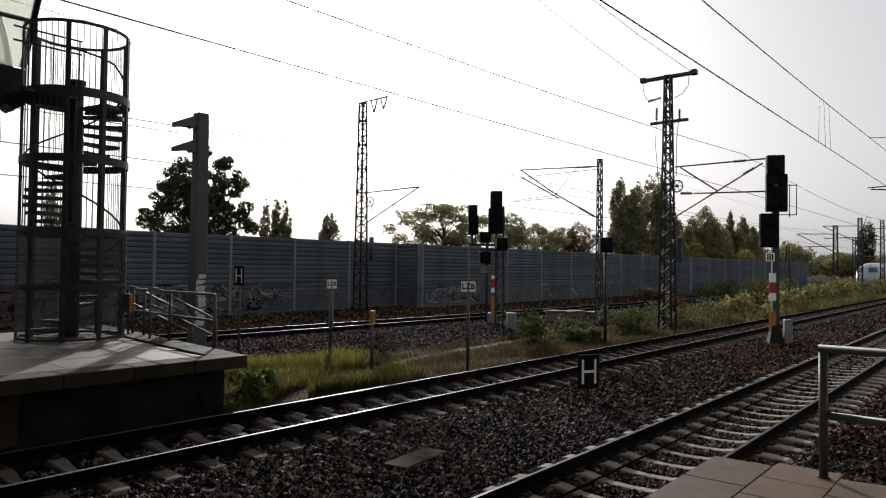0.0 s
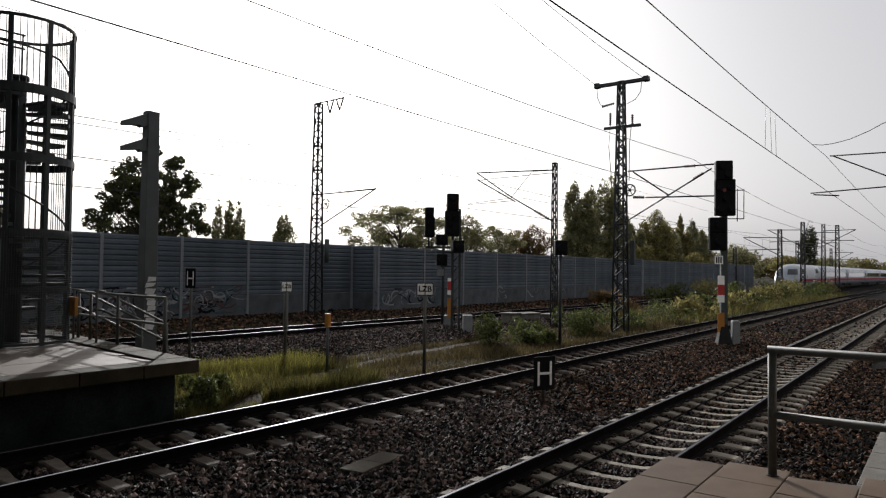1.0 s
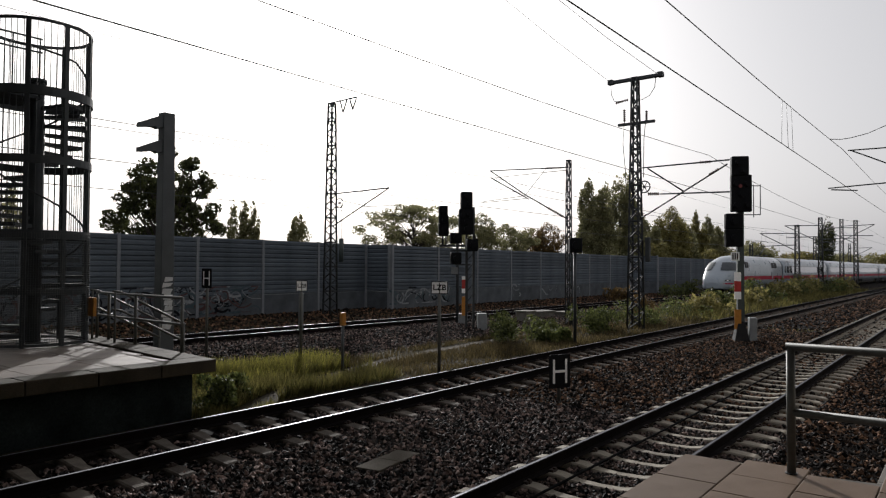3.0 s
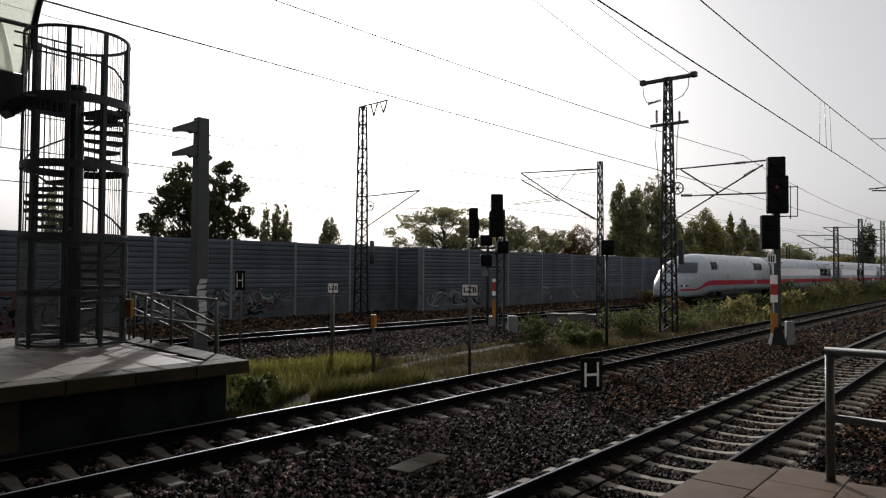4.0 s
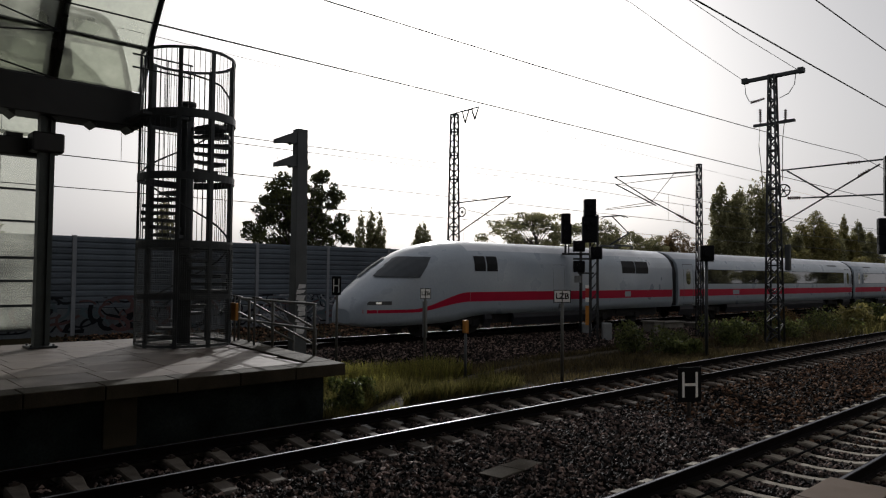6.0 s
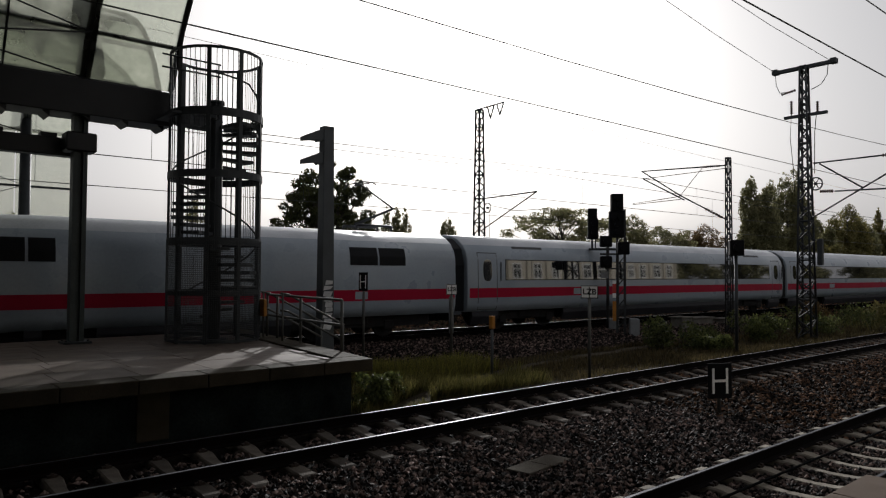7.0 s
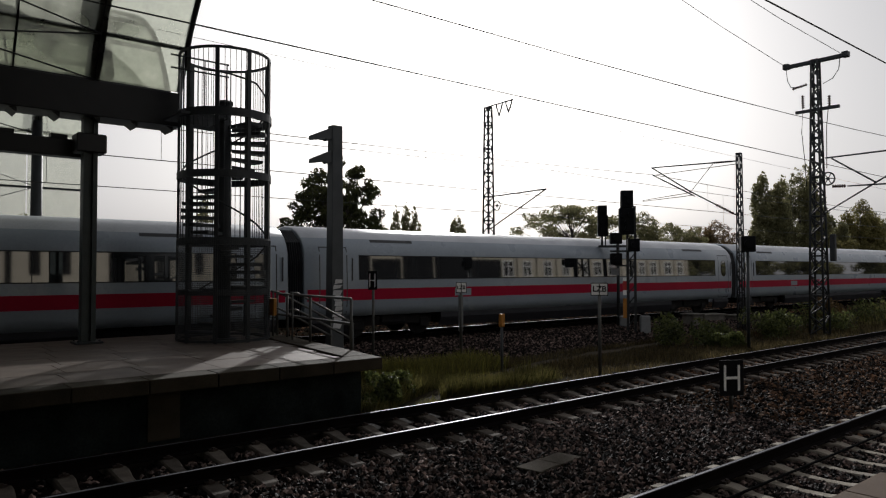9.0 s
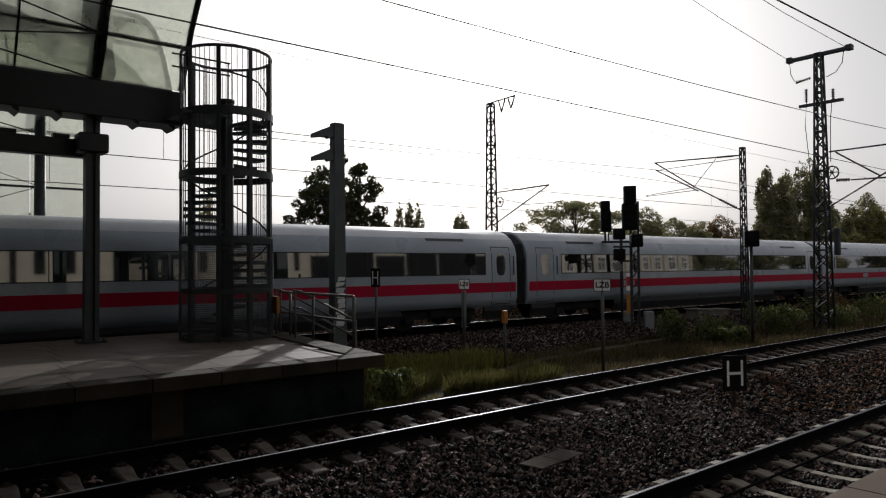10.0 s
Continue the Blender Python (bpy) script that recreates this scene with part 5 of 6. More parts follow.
# ---- plants ----
def leaves(n, centres, radii, size, seed, squash=1.0, droop=0.0):
    """Small folded leaf blades scattered through clumps; returns vertices and faces."""
    rng = np.random.default_rng(seed)
    c = np.array(centres)
    r = np.array(radii)
    pick = rng.choice(len(c), n, p=r ** 2 / (r ** 2).sum())
    d = rng.normal(size=(n, 3))
    d /= np.linalg.norm(d, axis=1)[:, None]
    rad = r[pick] * rng.uniform(0.25, 1.0, n) ** 0.55
    p = c[pick] + d * rad[:, None] * np.array((1, 1, squash))
    s = size * rng.uniform(0.55, 1.35, n)
    u = rng.normal(size=(n, 3))
    u[:, 2] -= droop
    u /= np.linalg.norm(u, axis=1)[:, None]
    w = np.cross(u, rng.normal(size=(n, 3)))
    w /= np.linalg.norm(w, axis=1)[:, None]
    a, b = u * s[:, None], w * (s * 0.42)[:, None]
    v = np.stack([p - a, p + b, p + a, p - b], 1)
    f = np.arange(4 * n).reshape(n, 4)
    return v.reshape(-1, 3), f


def tree_object(name, m, trunk, leaf, leaf_mat, label):
    t = empty(name, m, label, "tree", "trees")
    bm = bmesh.new()
    for p, q, r0, r1 in trunk:
        tube(bm, p, q, r0, 7, r1)
    part("trunk", bm, (M_BARK,), t)
    v, f = leaf
    soup("crown", v.tolist(), f.tolist(), leaf_mat, t)
    return t


def broad_tree(x, y, h, w, low, n, size, mat, seed, label, clumps=26, flat=0.75, skew=0.0, airy=0.34):
    rng = np.random.default_rng(seed)
    mid, hh = (h + low) / 2, (h - low) / 2
    cs, rs, limbs = [], [], []
    limbs.append(((0, 0, 0), (0.1, 0, low + hh * 0.5), 0.03 * h, 0.018 * h))
    for k in range(clumps):
        d = rng.normal(size=3)
        d /= np.linalg.norm(d)
        rr = rng.uniform(0.4, 0.97)
        p = np.array((d[0] * w / 2 * rr, d[1] * w / 2 * rr, mid + d[2] * hh * rr + skew * d[0]))
        cs.append(p)
        rs.append(w * airy * rng.uniform(0.35, 0.75))
        limbs.append(((0.0, 0, max(low * 0.7, p[2] - hh * 0.8)), tuple(p), 0.006 * h, 0.0015 * h))
    return tree_object("tree", pose(x, y, -0.36), limbs, leaves(n, cs, rs, size, seed, flat), mat, label)


def poplar(x, y, h, n, size, mat, seed, label, plumes):
    """Steep full plumes side by side; each plume is (offset, height share, half width)."""
    rng = np.random.default_rng(seed)
    cs, rs, limbs = [], [], [((0, 0, 0), (0, 0, h * 0.8), 0.018 * h, 0.004 * h)]
    for off, share, half in plumes:
        ox, oy, top = off * 0.8, -off * 0.6, h * share
        base = h * rng.uniform(0.06, 0.14)
        limbs.append(((0, 0, base * 0.8), (ox, oy, top * 0.95), 0.007 * h, 0.002 * h))
        for k in range(26):
            u = (k + 0.5) / 26
            wd = half * (1 - u ** 4) ** 0.7 * (0.7 + 0.3 * min(u / 0.35, 1)) * rng.uniform(0.85, 1.1) + 0.06 * half
            for _ in range(7 if wd > 0.4 * half else 4):
                a, q = rng.uniform(0, 6.283), wd * rng.uniform(0.25, 0.85)
                cs.append((ox + q * math.cos(a), oy + q * math.sin(a), base + (top - base) * (u + rng.uniform(-0.03, 0.03))))
                rs.append(max(wd * rng.uniform(0.28, 0.46), 0.1 * half))
    return tree_object("poplar_tree", pose(x, y, -0.36), limbs, leaves(n, cs, rs, size, seed, 1.3, -0.9), mat, label)


broad_tree(25.4, 42.2, 10.6, 7.5, 2.0, 26000, 0.125, M_LEAF, 21, "dark broad maple behind the noise barrier", 150, 0.8, airy=0.115)
SLIM = "slim poplar far behind the noise barrier"
poplar(45.0, 60.0, 10.2, 14000, 0.14, M_LEAFG, 22, SLIM, ((-1.05, 0.95, 0.75), (0.0, 1.0, 0.8), (1.0, 0.94, 0.8)))
poplar(52.4, 60.0, 9.1, 10000, 0.14, M_LEAFG, 23, SLIM, ((0.0, 1.0, 1.3), (-0.6, 0.88, 0.8)))
poplar(23.0, 60.0, 9.6, 5000, 0.14, M_LEAFG, 24, SLIM, ((0.0, 1.0, 0.9), (0.9, 0.85, 0.6)))
broad_tree(8.5, 52.0, 6.6, 4.5, 2.0, 1700, 0.18, M_LEAFG, 25, "sparse small tree behind the glazed hall", 24, 0.8, airy=0.22)
broad_tree(50.0, 62.0, 5.4, 4.0, 2.0, 1200, 0.16, M_LEAFG, 26, "low round tree top over the barrier", 16, airy=0.25)
broad_tree(72.5, 60.0, 12.6, 16.5, 4.2, 14000, 0.19, M_LEAFG, 27, "wide airy tree with a flat crown", 80, 0.45, 0.0, 0.13)
broad_tree(86.5, 59.0, 10.9, 7.5, 3.0, 9000, 0.18, M_LEAFG, 28, "dense dark tree behind the signals", 45, airy=0.24)
broad_tree(97.0, 59.0, 10.8, 9.0, 3.0, 8500, 0.17, M_LEAFG, 29, "green tree behind the barrier", 80, airy=0.15)
broad_tree(107.0, 58.0, 11.0, 9.5, 3.0, 8500, 0.18, M_LEAFB, 30, "brownish autumn tree behind the barrier", 80, airy=0.16)
POPLARS = ((96.5, 45, 16.4, M_LEAFG, 31, ((-0.9, 1.0, 1.8), (1.5, 0.92, 1.7))), (106.5, 45, 18.6, M_LEAFG, 32, ((-2.6, 0.9, 1.8), (-0.4, 0.96, 1.9), (1.4, 1.0, 2.0))),
           (111.5, 46, 15.5, M_LEAFG, 33, ((0.0, 1.0, 1.9), (1.9, 0.9, 1.8))), (121.5, 46, 12.0, M_LEAFG, 34, ((-1.0, 1.0, 1.8), (1.2, 0.88, 1.9))), (129.5, 45, 14.8, M_LEAFY, 35, ((-2.2, 0.88, 2.1), (0.2, 1.0, 2.5), (2.6, 0.85, 2.0))),
           (137.5, 46, 13.2, M_LEAFG, 36, ((0.0, 1.0, 2.0), (2.2, 0.88, 2.1))), (148.0, 46, 15.2, M_LEAFY, 37, ((0.0, 1.0, 1.2), (1.8, 0.75, 1.6))), (160.0, 47, 15.0, M_LEAFG, 38, ((0.0, 1.0, 2.0), (2.4, 0.85, 1.8))),
           (172.0, 48, 12.5, M_LEAFG, 39, ((0.0, 1.0, 2.4), (-3.0, 0.85, 2.2))))
for x, y, h, mat, seed, plumes in POPLARS:
    poplar(x, y, h, 24000, 0.20, mat, seed, "tall poplar in yellow green autumn leaf" if mat == M_LEAFY else "tall green poplar behind the barrier", plumes)
for x, y, h, w, seed in ((117, 44, 8.0, 9, 51), (128, 43, 7.0, 9, 52), (142, 42, 7.0, 10, 53), (152, 40, 6.5, 9, 54)):
    broad_tree(x, y, h, w, 0.8, 6500, 0.24, M_LEAFY, seed, "yellowing low trees behind the barrier", 40, airy=0.22)
poplar(182, 26.5, 15.0, 4500, 0.30, M_LEAF, 40, "dark ivy clad tree beside the far masts", ((0.0, 1.0, 1.8), (-1.6, 0.85, 1.6)))
for k, (x, y, h) in enumerate(((190, 44, 9.5), (214, 52, 9), (230, 40, 8), (240, 30, 8), (255, 22, 8), (270, 14, 7), (290, 6, 7), (205, 36, 7))):
    broad_tree(x, y, h, 16, 1.0, 6000, 0.36, (M_LEAFG, M_LEAFY, M_LEAFB)[k % 3], 60 + k, "distant autumn tree at the end of the tracks", 45, airy=0.2)


back = broad_tree(86, -19, 9.0, 9.0, 0.8, 5000, 0.3, M_LEAFG, 81, "dark green tree behind the station building", 45, airy=0.22)
for x, y in ((95, -21), (109, -20), (123, -19), (131, -21), (150, -18), (166, -22)):
    copy_thing(back, pose(x, y, -0.36, 0, 0, 37 * x))


def shrub(x, y, h, w, n, mat, seed, label, size=0.07):
    rng = np.random.default_rng(seed)
    s = empty("shrub", pose(x, y, -0.36), label, "shrub", "trackside shrubs")
    cs = [(rng.normal(0, w * 0.25), rng.normal(0, w * 0.25), h * rng.uniform(0.2, 0.8)) for _ in range(9)]
    v, f = leaves(n, cs, [w * rng.uniform(0.16, 0.3) for _ in cs], size, seed, 1.1, -0.6)
    v[:, 2] = np.maximum(v[:, 2], 0.0)
    soup("foliage", v.tolist(), f.tolist(), mat, s)
    bm = bmesh.new()
    for c in cs:
        tube(bm, (c[0] * 0.3, c[1] * 0.3, 0), c, 0.012, 5, 0.005)
    part("stems", bm, (M_BARK,), s)


for i, (x, y, h, w, mat) in enumerate(((8.45, 12.05, 0.85, 0.8, M_SHRUB), (9.3, 12.7, 0.55, 0.8, M_SHRUB), (23.1, 14.4, 1.0, 2.0, M_SHRUB), (25.6, 14.2, 0.75, 1.5, M_SHRUB), (23.9, 12.9, 0.6, 1.0, M_SHRUB), 
                                       (29.3, 13.6, 1.1, 1.8, M_SHRUB), (30.4, 13.9, 1.0, 1.5, M_SHRUB), (34.6, 13.5, 1.0, 2.2, M_SHRUB), (37.5, 14.6, 1.5, 1.5, M_LEAFB), (40.5, 13.5, 1.0, 2.6, M_SHRUB),
                                       (45, 13.5, 1.0, 2.6, M_LEAFY), (50, 14.0, 1.1, 2.8, M_SHRUB), (57, 14.2, 1.0, 3.0, M_LEAFY), (64, 14.8, 1.5, 3.5, M_SHRUB), (72, 15.0, 1.5, 3.5, M_LEAFY), (80, 15.0, 1.7, 4.0, M_SHRUB),
                                       (88, 14.6, 1.7, 4.0, M_LEAFY), (97, 14.2, 1.6, 4.5, M_SHRUB), (107, 14.0, 1.6, 4.5, M_LEAFY), (60, 26.0, 1.0, 3.0, M_LEAFB), (75, 25.0, 1.2, 3.5, M_SHRUB), (90, 25, 1.5, 4, M_LEAFY))):
    shrub(x, y, h, w, 1500 if x < 40 else 1100, mat, 80 + i, "yellowing weeds beside the track" if mat == M_LEAFY else "leafy green shrub beside the track", 0.05 if x < 12 else 0.075 if x < 45 else 0.16)


def path_line(x):
    """y of the trodden path."""
    return 12.1 + 3.45 * (1 - np.exp(-(np.asarray(x) - 9.6) / 6.0))


def grass(name, n, x0, x1, y0, y1, h0, h1, seed, label, mat=None, patch=0.45):
    rng = np.random.default_rng(seed)
    x, y = rng.uniform(x0, x1, n), rng.uniform(y0, y1, n)
    dens = np.sin(x * 1.3 + np.sin(y * 2.1) * 1.5) * 0.5 + np.sin(y * 1.9 + x * 0.4) * 0.5
    keep = dens > rng.uniform(-1.2, 1.0, n) + patch - 0.45
    keep &= np.abs(y - path_line(x)) > 0.3
    x, y = x[keep], y[keep]
    n = len(x)
    h = rng.uniform(h0, h1, n) * (0.7 + 0.5 * (dens[keep] * 0.5 + 0.5))
    a = rng.uniform(0, 6.283, n)
    w = rng.uniform(0.006, 0.014, n) * (1 + (x - 8) * 0.03)
    lean = rng.normal(0, 0.28, (n, 2)) * h[:, None]
    zb = -0.37
    v = np.stack([np.stack([x - np.cos(a) * w, y - np.sin(a) * w, np.full(n, zb)], -1), np.stack([x + np.cos(a) * w, y + np.sin(a) * w, np.full(n, zb)], -1),
                  np.stack([x + lean[:, 0], y + lean[:, 1], zb + h], -1)], 1)
    ob = soup(name, v.reshape(-1, 3).tolist(), np.arange(3 * n).reshape(n, 3).tolist(), mat or M_GRASS)
    return tagged(ob, label, "grass", kind="stuff")


grass("grass", 3500, 7.7, 9.4, 10.95, 12.2, 0.08, 0.3, 45, "short yellow green grass at the platform corner", patch=0.1)
grass("grass", 30000, 8.7, 14.0, 11.9, 15.4, 0.12, 0.48, 41, "tall yellow green grass between the tracks")
grass("grass", 9000, 9.6, 14.6, 13.5, 16.3, 0.25, 0.58, 46, "tall fresh yellow green grass below the bank", M_GRASSY)
grass("grass", 26000, 14.0, 27.0, 11.4, 15.9, 0.06, 0.24, 47, "short dry grass along the trodden path", M_GRASSD, 0.2)
grass("grass", 20000, 27.0, 40.0, 11.4, 17.0, 0.06, 0.26, 42, "rough dry grass between the tracks", M_GRASSD, 0.2)
grass("grass", 16000, 38.0, 110.0, 11.3, 17.6, 0.2, 0.7, 43, "tall yellowing weeds along the tracks", M_GRASS, 0.2)
grass("grass", 5000, 27.0, 36.0, 5.2, 7.6, 0.06, 0.2, 44, "short grass round the signal foot")

# worn path of trodden earth in the middle strip
bm = bmesh.new()
rows = []
for k in range(30):
    x = 10.2 + k * 0.5
    yc = float(path_line(x)) + 0.08 * math.sin(x * 1.7)
    rows.append([bm.verts.new((x, yc + d * (0.22 + 0.07 * math.sin(x * 2.3 + d)), -0.352)) for d in (-1, 0, 1)])
for r0, r1 in zip(rows, rows[1:]):
    for i in range(2):
        bm.faces.new((r0[i], r1[i], r1[i + 1], r0[i + 1]))
M_PATH = material("trodden dry earth", (0.07, 0.058, 0.043), 0.95, spread=0.35, scale=2, fine=30, bump=0.4, second=(0.05, 0.04, 0.028), spec=0.05)
tagged(link("footpath", bm, (M_PATH,)), "narrow trodden earth path in the grass", "path", kind="structure")


# ---- the train ----
PROFILE = ((0.0, 0.93), (0.1, 0.99), (0.33, 1.0), (0.68, 0.975), (0.77, 0.92), (0.86, 0.79), (0.93, 0.60), (0.98, 0.36), (1.0, 0.0))


def py_of(pz):
    for (a0, b0), (a1, b1) in zip(PROFILE, PROFILE[1:]):
        if pz <= a1:
            return b0 + (b1 - b0) * (max(pz, 0) - a0) / (a1 - a0)
    return 0.0


def smooth_table(table, s):
    xs, ys = zip(*table)
    return float(np.interp(s, xs, ys))


TOP = ((0, 1.12), (0.12, 1.42), (0.35, 1.72), (0.8, 2.10), (1.4, 2.55), (2.0, 2.95), (2.7, 3.33), (3.4, 3.58), (4.2, 3.73), (5.2, 3.81), (6.5, 3.84), (30, 3.84))
WIDE = ((0, 0.55), (0.12, 0.80), (0.35, 1.0), (0.8, 1.18), (1.4, 1.31), (2.2, 1.41), (3.2, 1.47), (4.5, 1.51), (6, 1.52), (30, 1.52))
LOW = ((0, 0.60), (0.35, 0.50), (2.0, 0.50), (4.0, 0.55), (5.6, 0.80), (6.0, 0.80), (30, 0.80))


def half_width(s, z, nose=True):
    if not nose:
        return 1.52 * py_of((z - 0.80) / 3.04)
    zb, zt = smooth_table(LOW, s), smooth_table(TOP, s)
    return smooth_table(WIDE, s) * py_of((z - zb) / (zt - zb))


def body_mesh(length, nose):
    bm = bmesh.new()
    ss = [0, 0.05, 0.12, 0.22, 0.35, 0.55, 0.8, 1.1, 1.4, 1.7, 2.0, 2.35, 2.7, 3.05, 3.4, 3.8, 4.2, 4.7, 5.2, 5.8, 6.5, 10, 15, length] if nose else [0, 0.04, 3, 8, 13, 18, 23, length - 0.04, length]
    rows = []
    for s in ss:
        zb, zt, w = (smooth_table(LOW, s), smooth_table(TOP, s), smooth_table(WIDE, s)) if nose else (0.80, 3.84, 1.52)
        if not nose and s in (0, length):
            w, zt = w - 0.03, zt - 0.03
        pts = [(p[1] * w, zb + p[0] * (zt - zb)) for p in PROFILE]
        pts = [(-y, z) for y, z in pts] + [(y, z) for y, z in pts[-2::-1]]
        rows.append([bm.verts.new((s, y, z)) for y, z in pts])
    n = len(rows[0])
    for a0, b0 in zip(rows, rows[1:]):
        for k in range(n):
            f = bm.faces.new((a0[k], b0[k], b0[(k + 1) % n], a0[(k + 1) % n]))
            f.smooth = k < n - 1
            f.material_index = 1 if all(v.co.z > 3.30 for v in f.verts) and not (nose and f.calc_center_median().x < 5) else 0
    bm.faces.new(rows[0][::-1])
    bm.faces.new(rows[-1])
    bmesh.ops.recalc_face_normals(bm, faces=bm.faces)
    return bm


def skin(s_of_z0, s_of_z1, z0, z1, nose, side, off=0.006, ns=10, nz=4, sz=None, lift=0.0):
    """A patch that lies on the body: s from s_of_z0(z) to s_of_z1(z), z between z0 and z1 (or by sz(s))."""
    bm = bmesh.new()
    grid = []
    for i in range(ns + 1):
        row = []
        for j in range(nz + 1):
            v = j / nz
            z = z0 + (z1 - z0) * v
            s = s_of_z0(z) + (s_of_z1(z) - s_of_z0(z)) * i / ns
            if sz:
                lo, hi = sz(s)
                z = lo + (hi - lo) * v
            hw = half_width(s, z, nose)
            ds = (half_width(s + 0.02, z, nose) - half_width(max(s - 0.02, 0), z, nose)) / 0.04
            dz = (half_width(s, z + 0.01, nose) - half_width(s, z - 0.01, nose)) / 0.02
            out = Vector((-ds, 1.0, -dz)).normalized() * (off + lift)
            row.append(bm.verts.new((s + out.x, side * (hw + out.y), z + out.z)))
        grid.append(row)
    for i in range(ns):
        for j in range(nz):
            q = (grid[i][j], grid[i + 1][j], grid[i + 1][j + 1], grid[i][j + 1])
            f = bm.faces.new(q if side < 0 else q[::-1])
            f.smooth = True
    return bm


def bogie(parent, x):
    b = new("bogie")
    b.parent = parent
    b.matrix_local = pose(x, 0, 0)
    bm = bmesh.new()
    for s in (-1, 1):
        box(bm, -1.75, 1.75, s * 1.0 - 0.09, s * 1.0 + 0.09, 0.42, 0.72, bevel=0.03)
        box(bm, -0.5, 0.5, s * 1.08 - 0.1, s * 1.08 + 0.1, 0.5, 0.85, bevel=0.03)
        for a0 in (-1.4, 1.4):
            box(bm, a0 - 0.2, a0 + 0.2, s * 1.05 - 0.1, s * 1.05 + 0.1, 0.3, 0.62, bevel=0.03)
    box(bm, -0.35, 0.35, -1.0, 1.0, 0.4, 0.75)
    me = bpy.data.meshes.new("bogie_frame")
    bm.to_mesh(me)
    bm.free()
    me.materials.append(M_UNDER)
    f = new("bogie_frame", me)
    f.parent = b
    for a0 in (-1.4, 1.4):
        bm = bmesh.new()
        for s in (-1, 1):
            tube(bm, (a0, s * 0.68, 0.46), (a0, s * 0.82, 0.46), 0.455, 20)
        tube(bm, (a0, -0.8, 0.46), (a0, 0.8, 0.46), 0.08, 8)
        part("wheelset", bm, (M_UNDER,), b)


def skirts(parent, spans, z0=0.30):
    for s in (-1, 1):
        for a0, a1 in spans:
            bm = bmesh.new()
            y0, y1, y2 = 1.41, 1.44, 1.32
            vs = [[bm.verts.new((x, s * y, z)) for y, z in ((y0, 0.82), (y1, 0.62), (y2, z0), (y2 - 0.05, z0), (y0 - 0.06, 0.82))] for x in (a0, a1)]
            for k in range(5):
                bm.faces.new((vs[0][k], vs[1][k], vs[1][(k + 1) % 5], vs[0][(k + 1) % 5]))
            bm.faces.new(vs[0][::-1])
            bm.faces.new(vs[1])
            part("skirt", bm, (M_SKIRT,), parent, "dark umber skirt")


def frame_line(parent, x0, x1, z0, z1, side, w, name="door_seam"):
    """The dark seam round a door, lying on the body side."""
    bm = bmesh.new()
    for a0, a1, b0, b1 in ((x0, x0 + w, z0, z1), (x1 - w, x1, z0, z1), (x0 + w, x1 - w, z1 - w, z1), (x0 + w, x1 - w, z0, z0 + w)):
        g = []
        for i in range(2):
            g.append([bm.verts.new(((a0, a1)[i], side * (half_width(10, b0 + (b1 - b0) * j / 8, False) + 0.005), b0 + (b1 - b0) * j / 8)) for j in range(9)])
        for j in range(8):
            bm.faces.new((g[0][j], g[1][j], g[1][j + 1], g[0][j + 1]))
    part(name, bm, (M_SEAM,), parent)


def corrugated(x0, w):
    """Folded bellows between two cars, one closed skin."""
    bm = bmesh.new()
    rows = []
    for k in range(15):
        d = 0.05 if k % 2 else 0.0
        prof = [(-w - d, 0.85), (w + d, 0.85), (w + 0.03 + d, 2.6), (w - 0.14 + d, 3.25), (0.7, 3.62 + d), (-0.7, 3.62 + d), (-w + 0.14 - d, 3.25), (-w - 0.03 - d, 2.6)]
        rows.append([bm.verts.new((x0 + 0.005 + 0.0385 * k, y, z)) for y, z in prof])
    for s, t in zip(rows, rows[1:]):
        for i in range(8):
            bm.faces.new((s[i], t[i], t[(i + 1) % 8], s[(i + 1) % 8]))
    bm.faces.new(rows[0][::-1])
    bm.faces.new(rows[-1])
    return bm


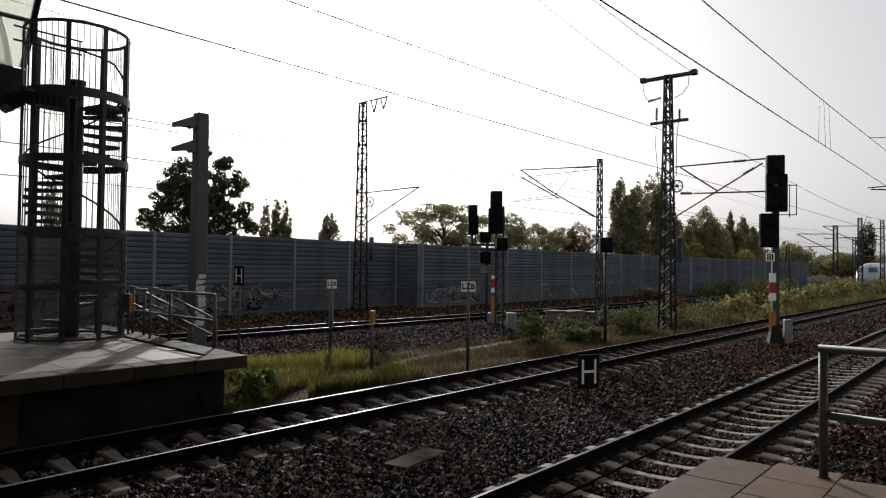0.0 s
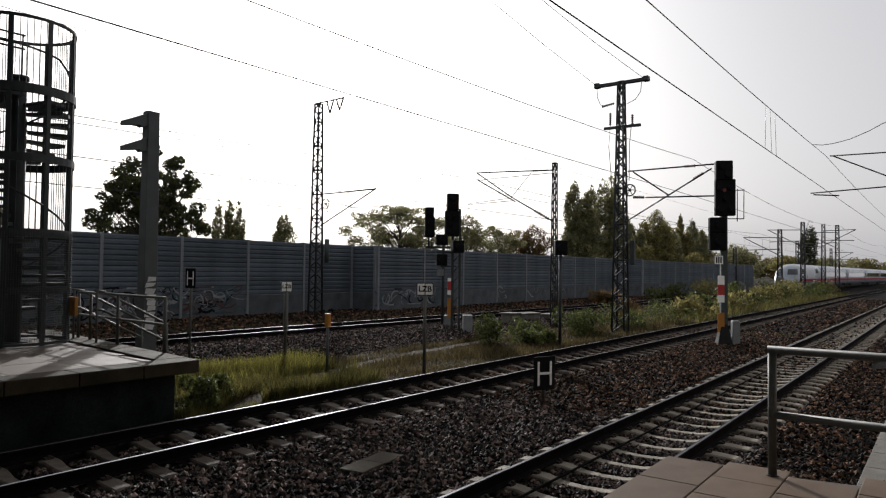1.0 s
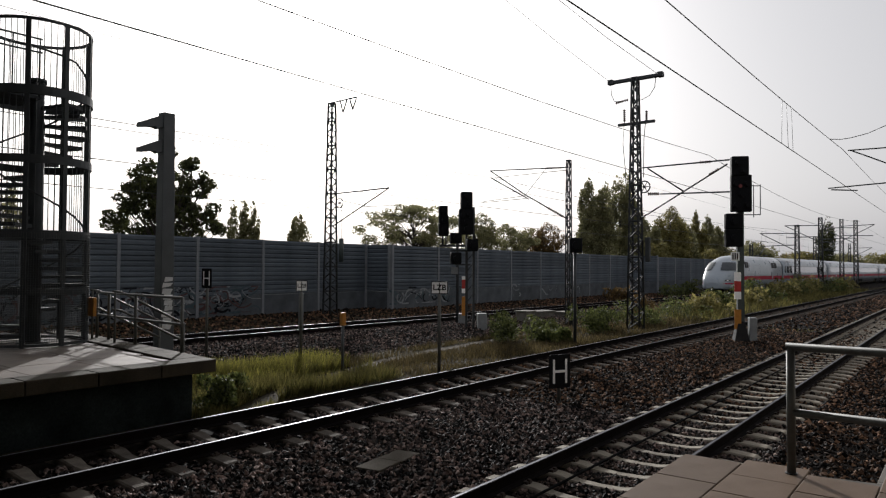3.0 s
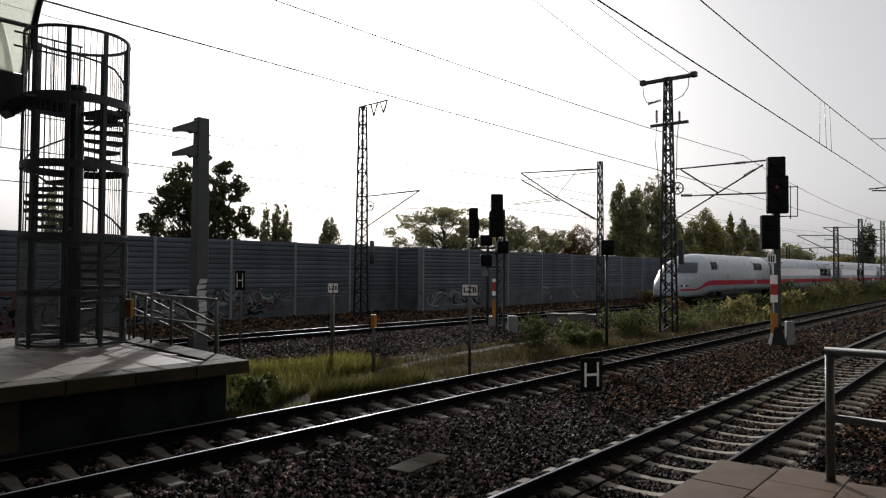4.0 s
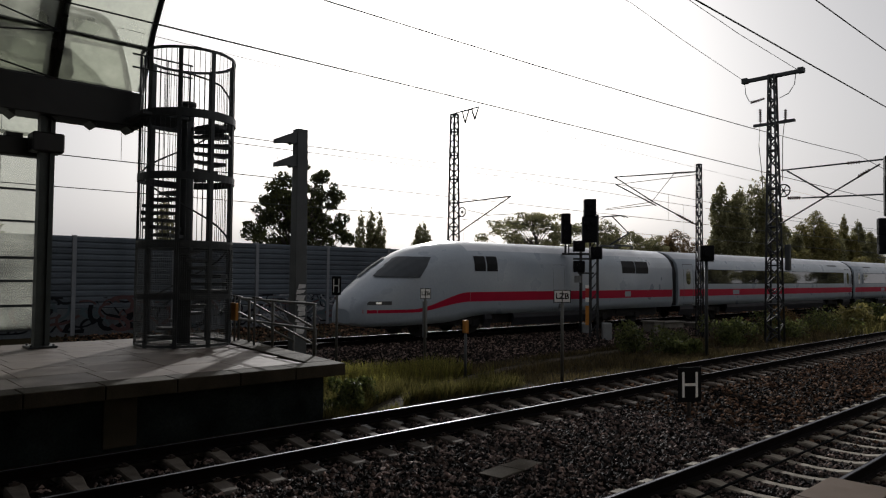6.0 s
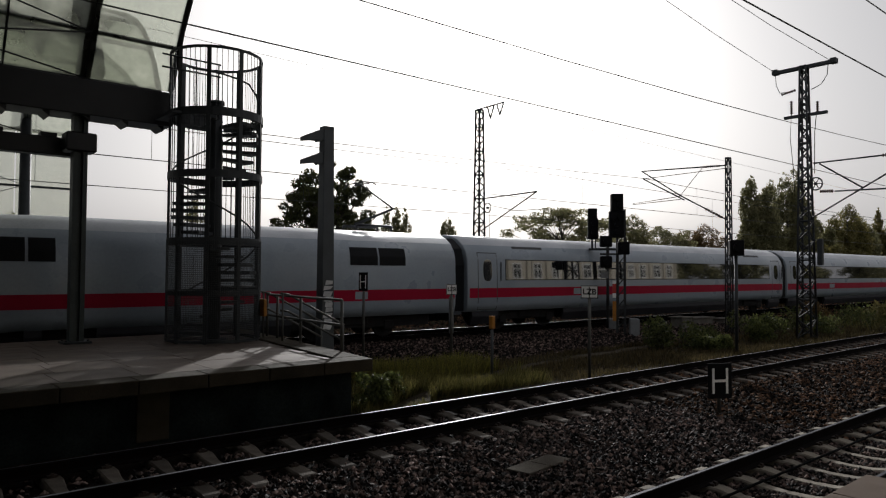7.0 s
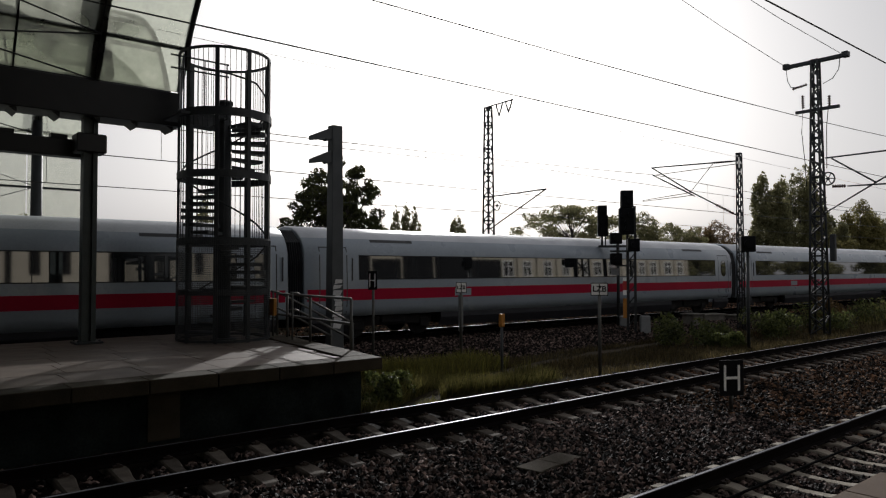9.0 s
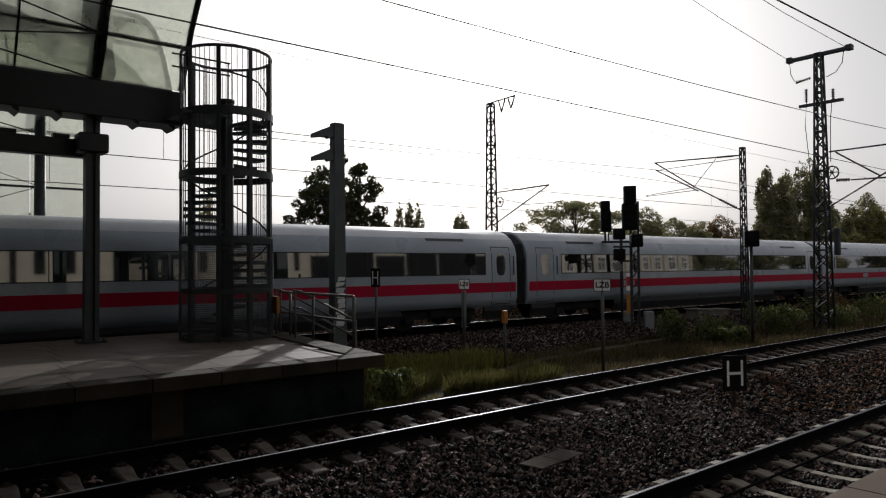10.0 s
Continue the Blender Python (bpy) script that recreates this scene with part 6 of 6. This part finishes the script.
def coach():
    c = empty("train_coach", pose(0, 0, 0), "light grey high speed coach with a red stripe and tinted windows", "train coach", "coaches of the train")
    L = 25.85
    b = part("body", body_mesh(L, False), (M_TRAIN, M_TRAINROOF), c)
    for side in (-1, 1):
        part("stripe", skin(lambda z: 0.1, lambda z: L - 0.1, 1.34, 1.72, False, side, 0.004, 6, 3), (M_STRIPE,), c, "red stripe")
        part("window_band", skin(lambda z: 2.02, lambda z: 24.18, 2.02, 2.86, False, side, 0.004, 6, 8), (M_BELLOWS,), c, "black gasket round the windows")
        # window band, pane by pane
        x = 2.05
        widths = [1.5] + [1.91] * 10 + [1.5]
        for i, w in enumerate(widths):
            part("window", skin(lambda z, x=x: x + 0.012, lambda z, x=x, w=w: x + w - 0.012, 2.05, 2.83, False, side, 0.007, 2, 10), (M_TGLASS,), c, "dark tinted window")
            x += w
        for x0, x1 in ((0.53, 1.58), (L - 1.38, L - 0.38)):
            frame_line(c, x0, x1, 0.86, 3.12, side, 0.035)
            xm = (x0 + x1) / 2
            bm = bmesh.new()
            ringv = []
            for k in range(20):
                a = 2 * math.pi * k / 20
                px = 0.24 * abs(math.cos(a)) ** 0.6 * (1 if math.cos(a) > 0 else -1)
                pz = 2.42 + 0.43 * abs(math.sin(a)) ** 0.75 * (1 if math.sin(a) > 0 else -1)
                ringv.append(bm.verts.new((xm + px, side * (half_width(10, pz, False) + 0.006), pz)))
            bm.faces.new(ringv if side > 0 else ringv[::-1])
            part("door_window", bm, (M_TGLASS,), c)
            bm = bmesh.new()
            box(bm, x1 + 0.16, x1 + 0.2, side * 1.525 - 0.012, side * 1.525 + 0.012, 2.0, 2.75)
            part("handrail", bm, (M_SEAM,), c)
        part("number_panel", skin(lambda z: 6.2, lambda z: 7.0, 1.40, 1.66, False, side, 0.007, 2, 2), (M_TRAIN,), c, "pale panel in the stripe")
        for x0, x1 in ((2.6, 4.4), (L - 4.4, L - 2.6)):
            part("roof_grille", skin(lambda z, x0=x0: x0, lambda z, x1=x1: x1, 3.30, 3.40, False, side, 0.006, 2, 2), (M_SEAM,), c)
    skirts(c, ((0.3, 1.7), (5.6, L - 5.6), (L - 1.7, L - 0.3)))
    bogie(c, 3.65)
    bogie(c, L - 3.65)
    bm = corrugated(L, 1.36)
    part("bellows", bm, (M_BELLOWS,), c, "black folded gangway bellows")
    bm = bmesh.new()
    box(bm, 6, L - 6, -1.1, 1.1, 0.35, 0.79)
    part("underframe", bm, (M_UNDER,), c)
    return c


def power_car():
    c = empty("power_car", pose(0, 0, 0), "light grey streamlined power car with a red stripe", "locomotive")
    L = 20.15
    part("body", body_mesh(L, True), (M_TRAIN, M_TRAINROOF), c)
    for side in (-1, 1):
        part("stripe", skin(lambda z: 5.1, lambda z: L - 0.05, 1.34, 1.72, True, side, 0.005, 10, 3), (M_STRIPE,), c, "red stripe")

        def bend(s):
            u = min(max((s - 2.2) / 2.9, 0), 1)
            u = u * u * (3 - 2 * u)
            return 0.98 + 0.36 * u, 1.10 + 0.62 * u
        part("stripe", skin(lambda z: 0.3, lambda z: 5.09, 0, 1, True, side, 0.006, 26, 2, bend), (M_STRIPE,), c, "red stripe that dips and thins over the nose")
        # windscreen with a slanting rear edge
        def front(z):
            for q in np.arange(0.3, 4.5, 0.02):
                if smooth_table(TOP, q) > z + 0.02:
                    return float(q)
            return 3.0
        part("windscreen", skin(lambda z: front(z) + 0.01, lambda z: 2.55 + (z - 2.28) * 0.9, 2.28, 3.05, True, side, 0.02, 60, 10, None, 0.03), (M_CAB,), c, "dark wraparound windscreen")
        for x0, w in ((5.35, 0.62), (15.5, 1.12)):
            for d in (0.0, w + 0.07):
                part("window", skin(lambda z, q=x0 + d: q, lambda z, q=x0 + d, w=w: q + w, 2.56, 3.17, True, side, 0.012, 2, 14), (M_LOUVRE,), c, "dark square side window")
        part("headlamp", skin(lambda z: 0.75, lambda z: 0.95, 1.31, 1.38, True, side, 0.008, 4, 1), (M_LAMP,), c, "small lit headlamp")
        part("lamp_recess", skin(lambda z: 0.45, lambda z: 1.35, 1.28, 1.41, True, side, 0.005, 6, 1), (M_SEAM,), c)
        frame_line(c, 10.2, 11.0, 0.9, 2.9, side, 0.014, "hatch_seam")
        bm = bmesh.new()
        box(bm, 10.6, 10.8, side * 1.5 - 0.02, side * 1.5 + 0.02, 0.95, 1.15)
        part("socket", bm, (M_SEAM,), c)
        part("number_panel", skin(lambda z: 15.7, lambda z: 16.2, 1.40, 1.66, True, side, 0.008, 2, 2), (M_TRAIN,), c)
    skirts(c, ((6.0, 6.4), (7.7, 13.4)), 0.28)
    bogie(c, 4.4)
    bogie(c, L - 4.2)
    bm = bmesh.new()
    box(bm, 1.0, L - 1, -1.1, 1.1, 0.4, 0.79)
    part("underframe", bm, (M_UNDER,), c)
    bm = corrugated(L, 1.34)
    part("bellows", bm, (M_BELLOWS,), c, "black folded gangway bellows")
    # raised single arm collector
    p = new("pantograph")
    p.parent = c
    p.matrix_local = pose(17.2, 0, 3.84)
    bm = bmesh.new()
    for s in (-0.45, 0.45):
        tube(bm, (-0.8, s, 0.18), (0.7, s, 0.18), 0.05, 6)
        for x in (-0.8, 0.7):
            insulator(bm, (x, s, -0.02), (x, s, 0.2), 0.09, 4)
    me_ = part("base_frame", bm, (M_STEEL,), p)
    bm = bmesh.new()
    tube(bm, (-0.6, 0, 0.22), (1.1, 0, 0.9), 0.05, 6)
    tube(bm, (1.1, 0, 0.9), (-0.4, 0, 1.72), 0.035, 6)
    tube(bm, (-0.45, 0.12, 0.22), (0.95, 0.12, 0.8), 0.02, 6)
    part("arm", bm, (M_STEEL,), p)
    bm = bmesh.new()
    for x in (-0.55, -0.25):
        pipe(bm, [(x, -0.85, 1.62), (x, -0.6, 1.74), (x, 0.6, 1.74), (x, 0.85, 1.62)], 0.025, 6)
    part("collector_head", bm, (M_STEEL,), p)
    return c


loco = power_car()
cars = [coach()]
for k in range(8):
    cars.append(copy_thing(cars[0], pose(0, 0, 0)))

# x of the joint behind the power car, time by time
JOINT = ((0.0, 141.8), (0.5, 133.8), (1.0, 125.4), (1.5, 116.3), (2.0, 107.2), (2.5, 98.2), (3.0, 89.0), (3.5, 79.7), (4.0, 70.5), (4.5, 61.4), (5.0, 52.4), (5.5, 43.9), (6.0, 35.15), (6.5, 26.5),
         (7.0, 17.97), (7.5, 9.5), (8.0, 0.95), (8.5, -7.42), (9.0, -15.74), (9.5, -23.95), (10.0, -32.3))


def motions():
    walk(loco, [(t, c_pose(x - 20.45)) for t, x in JOINT])
    for k, c in enumerate(cars):
        walk(c, [(t, c_pose(x + 26.4 * k + 0.3)) for t, x in JOINT])


motions()
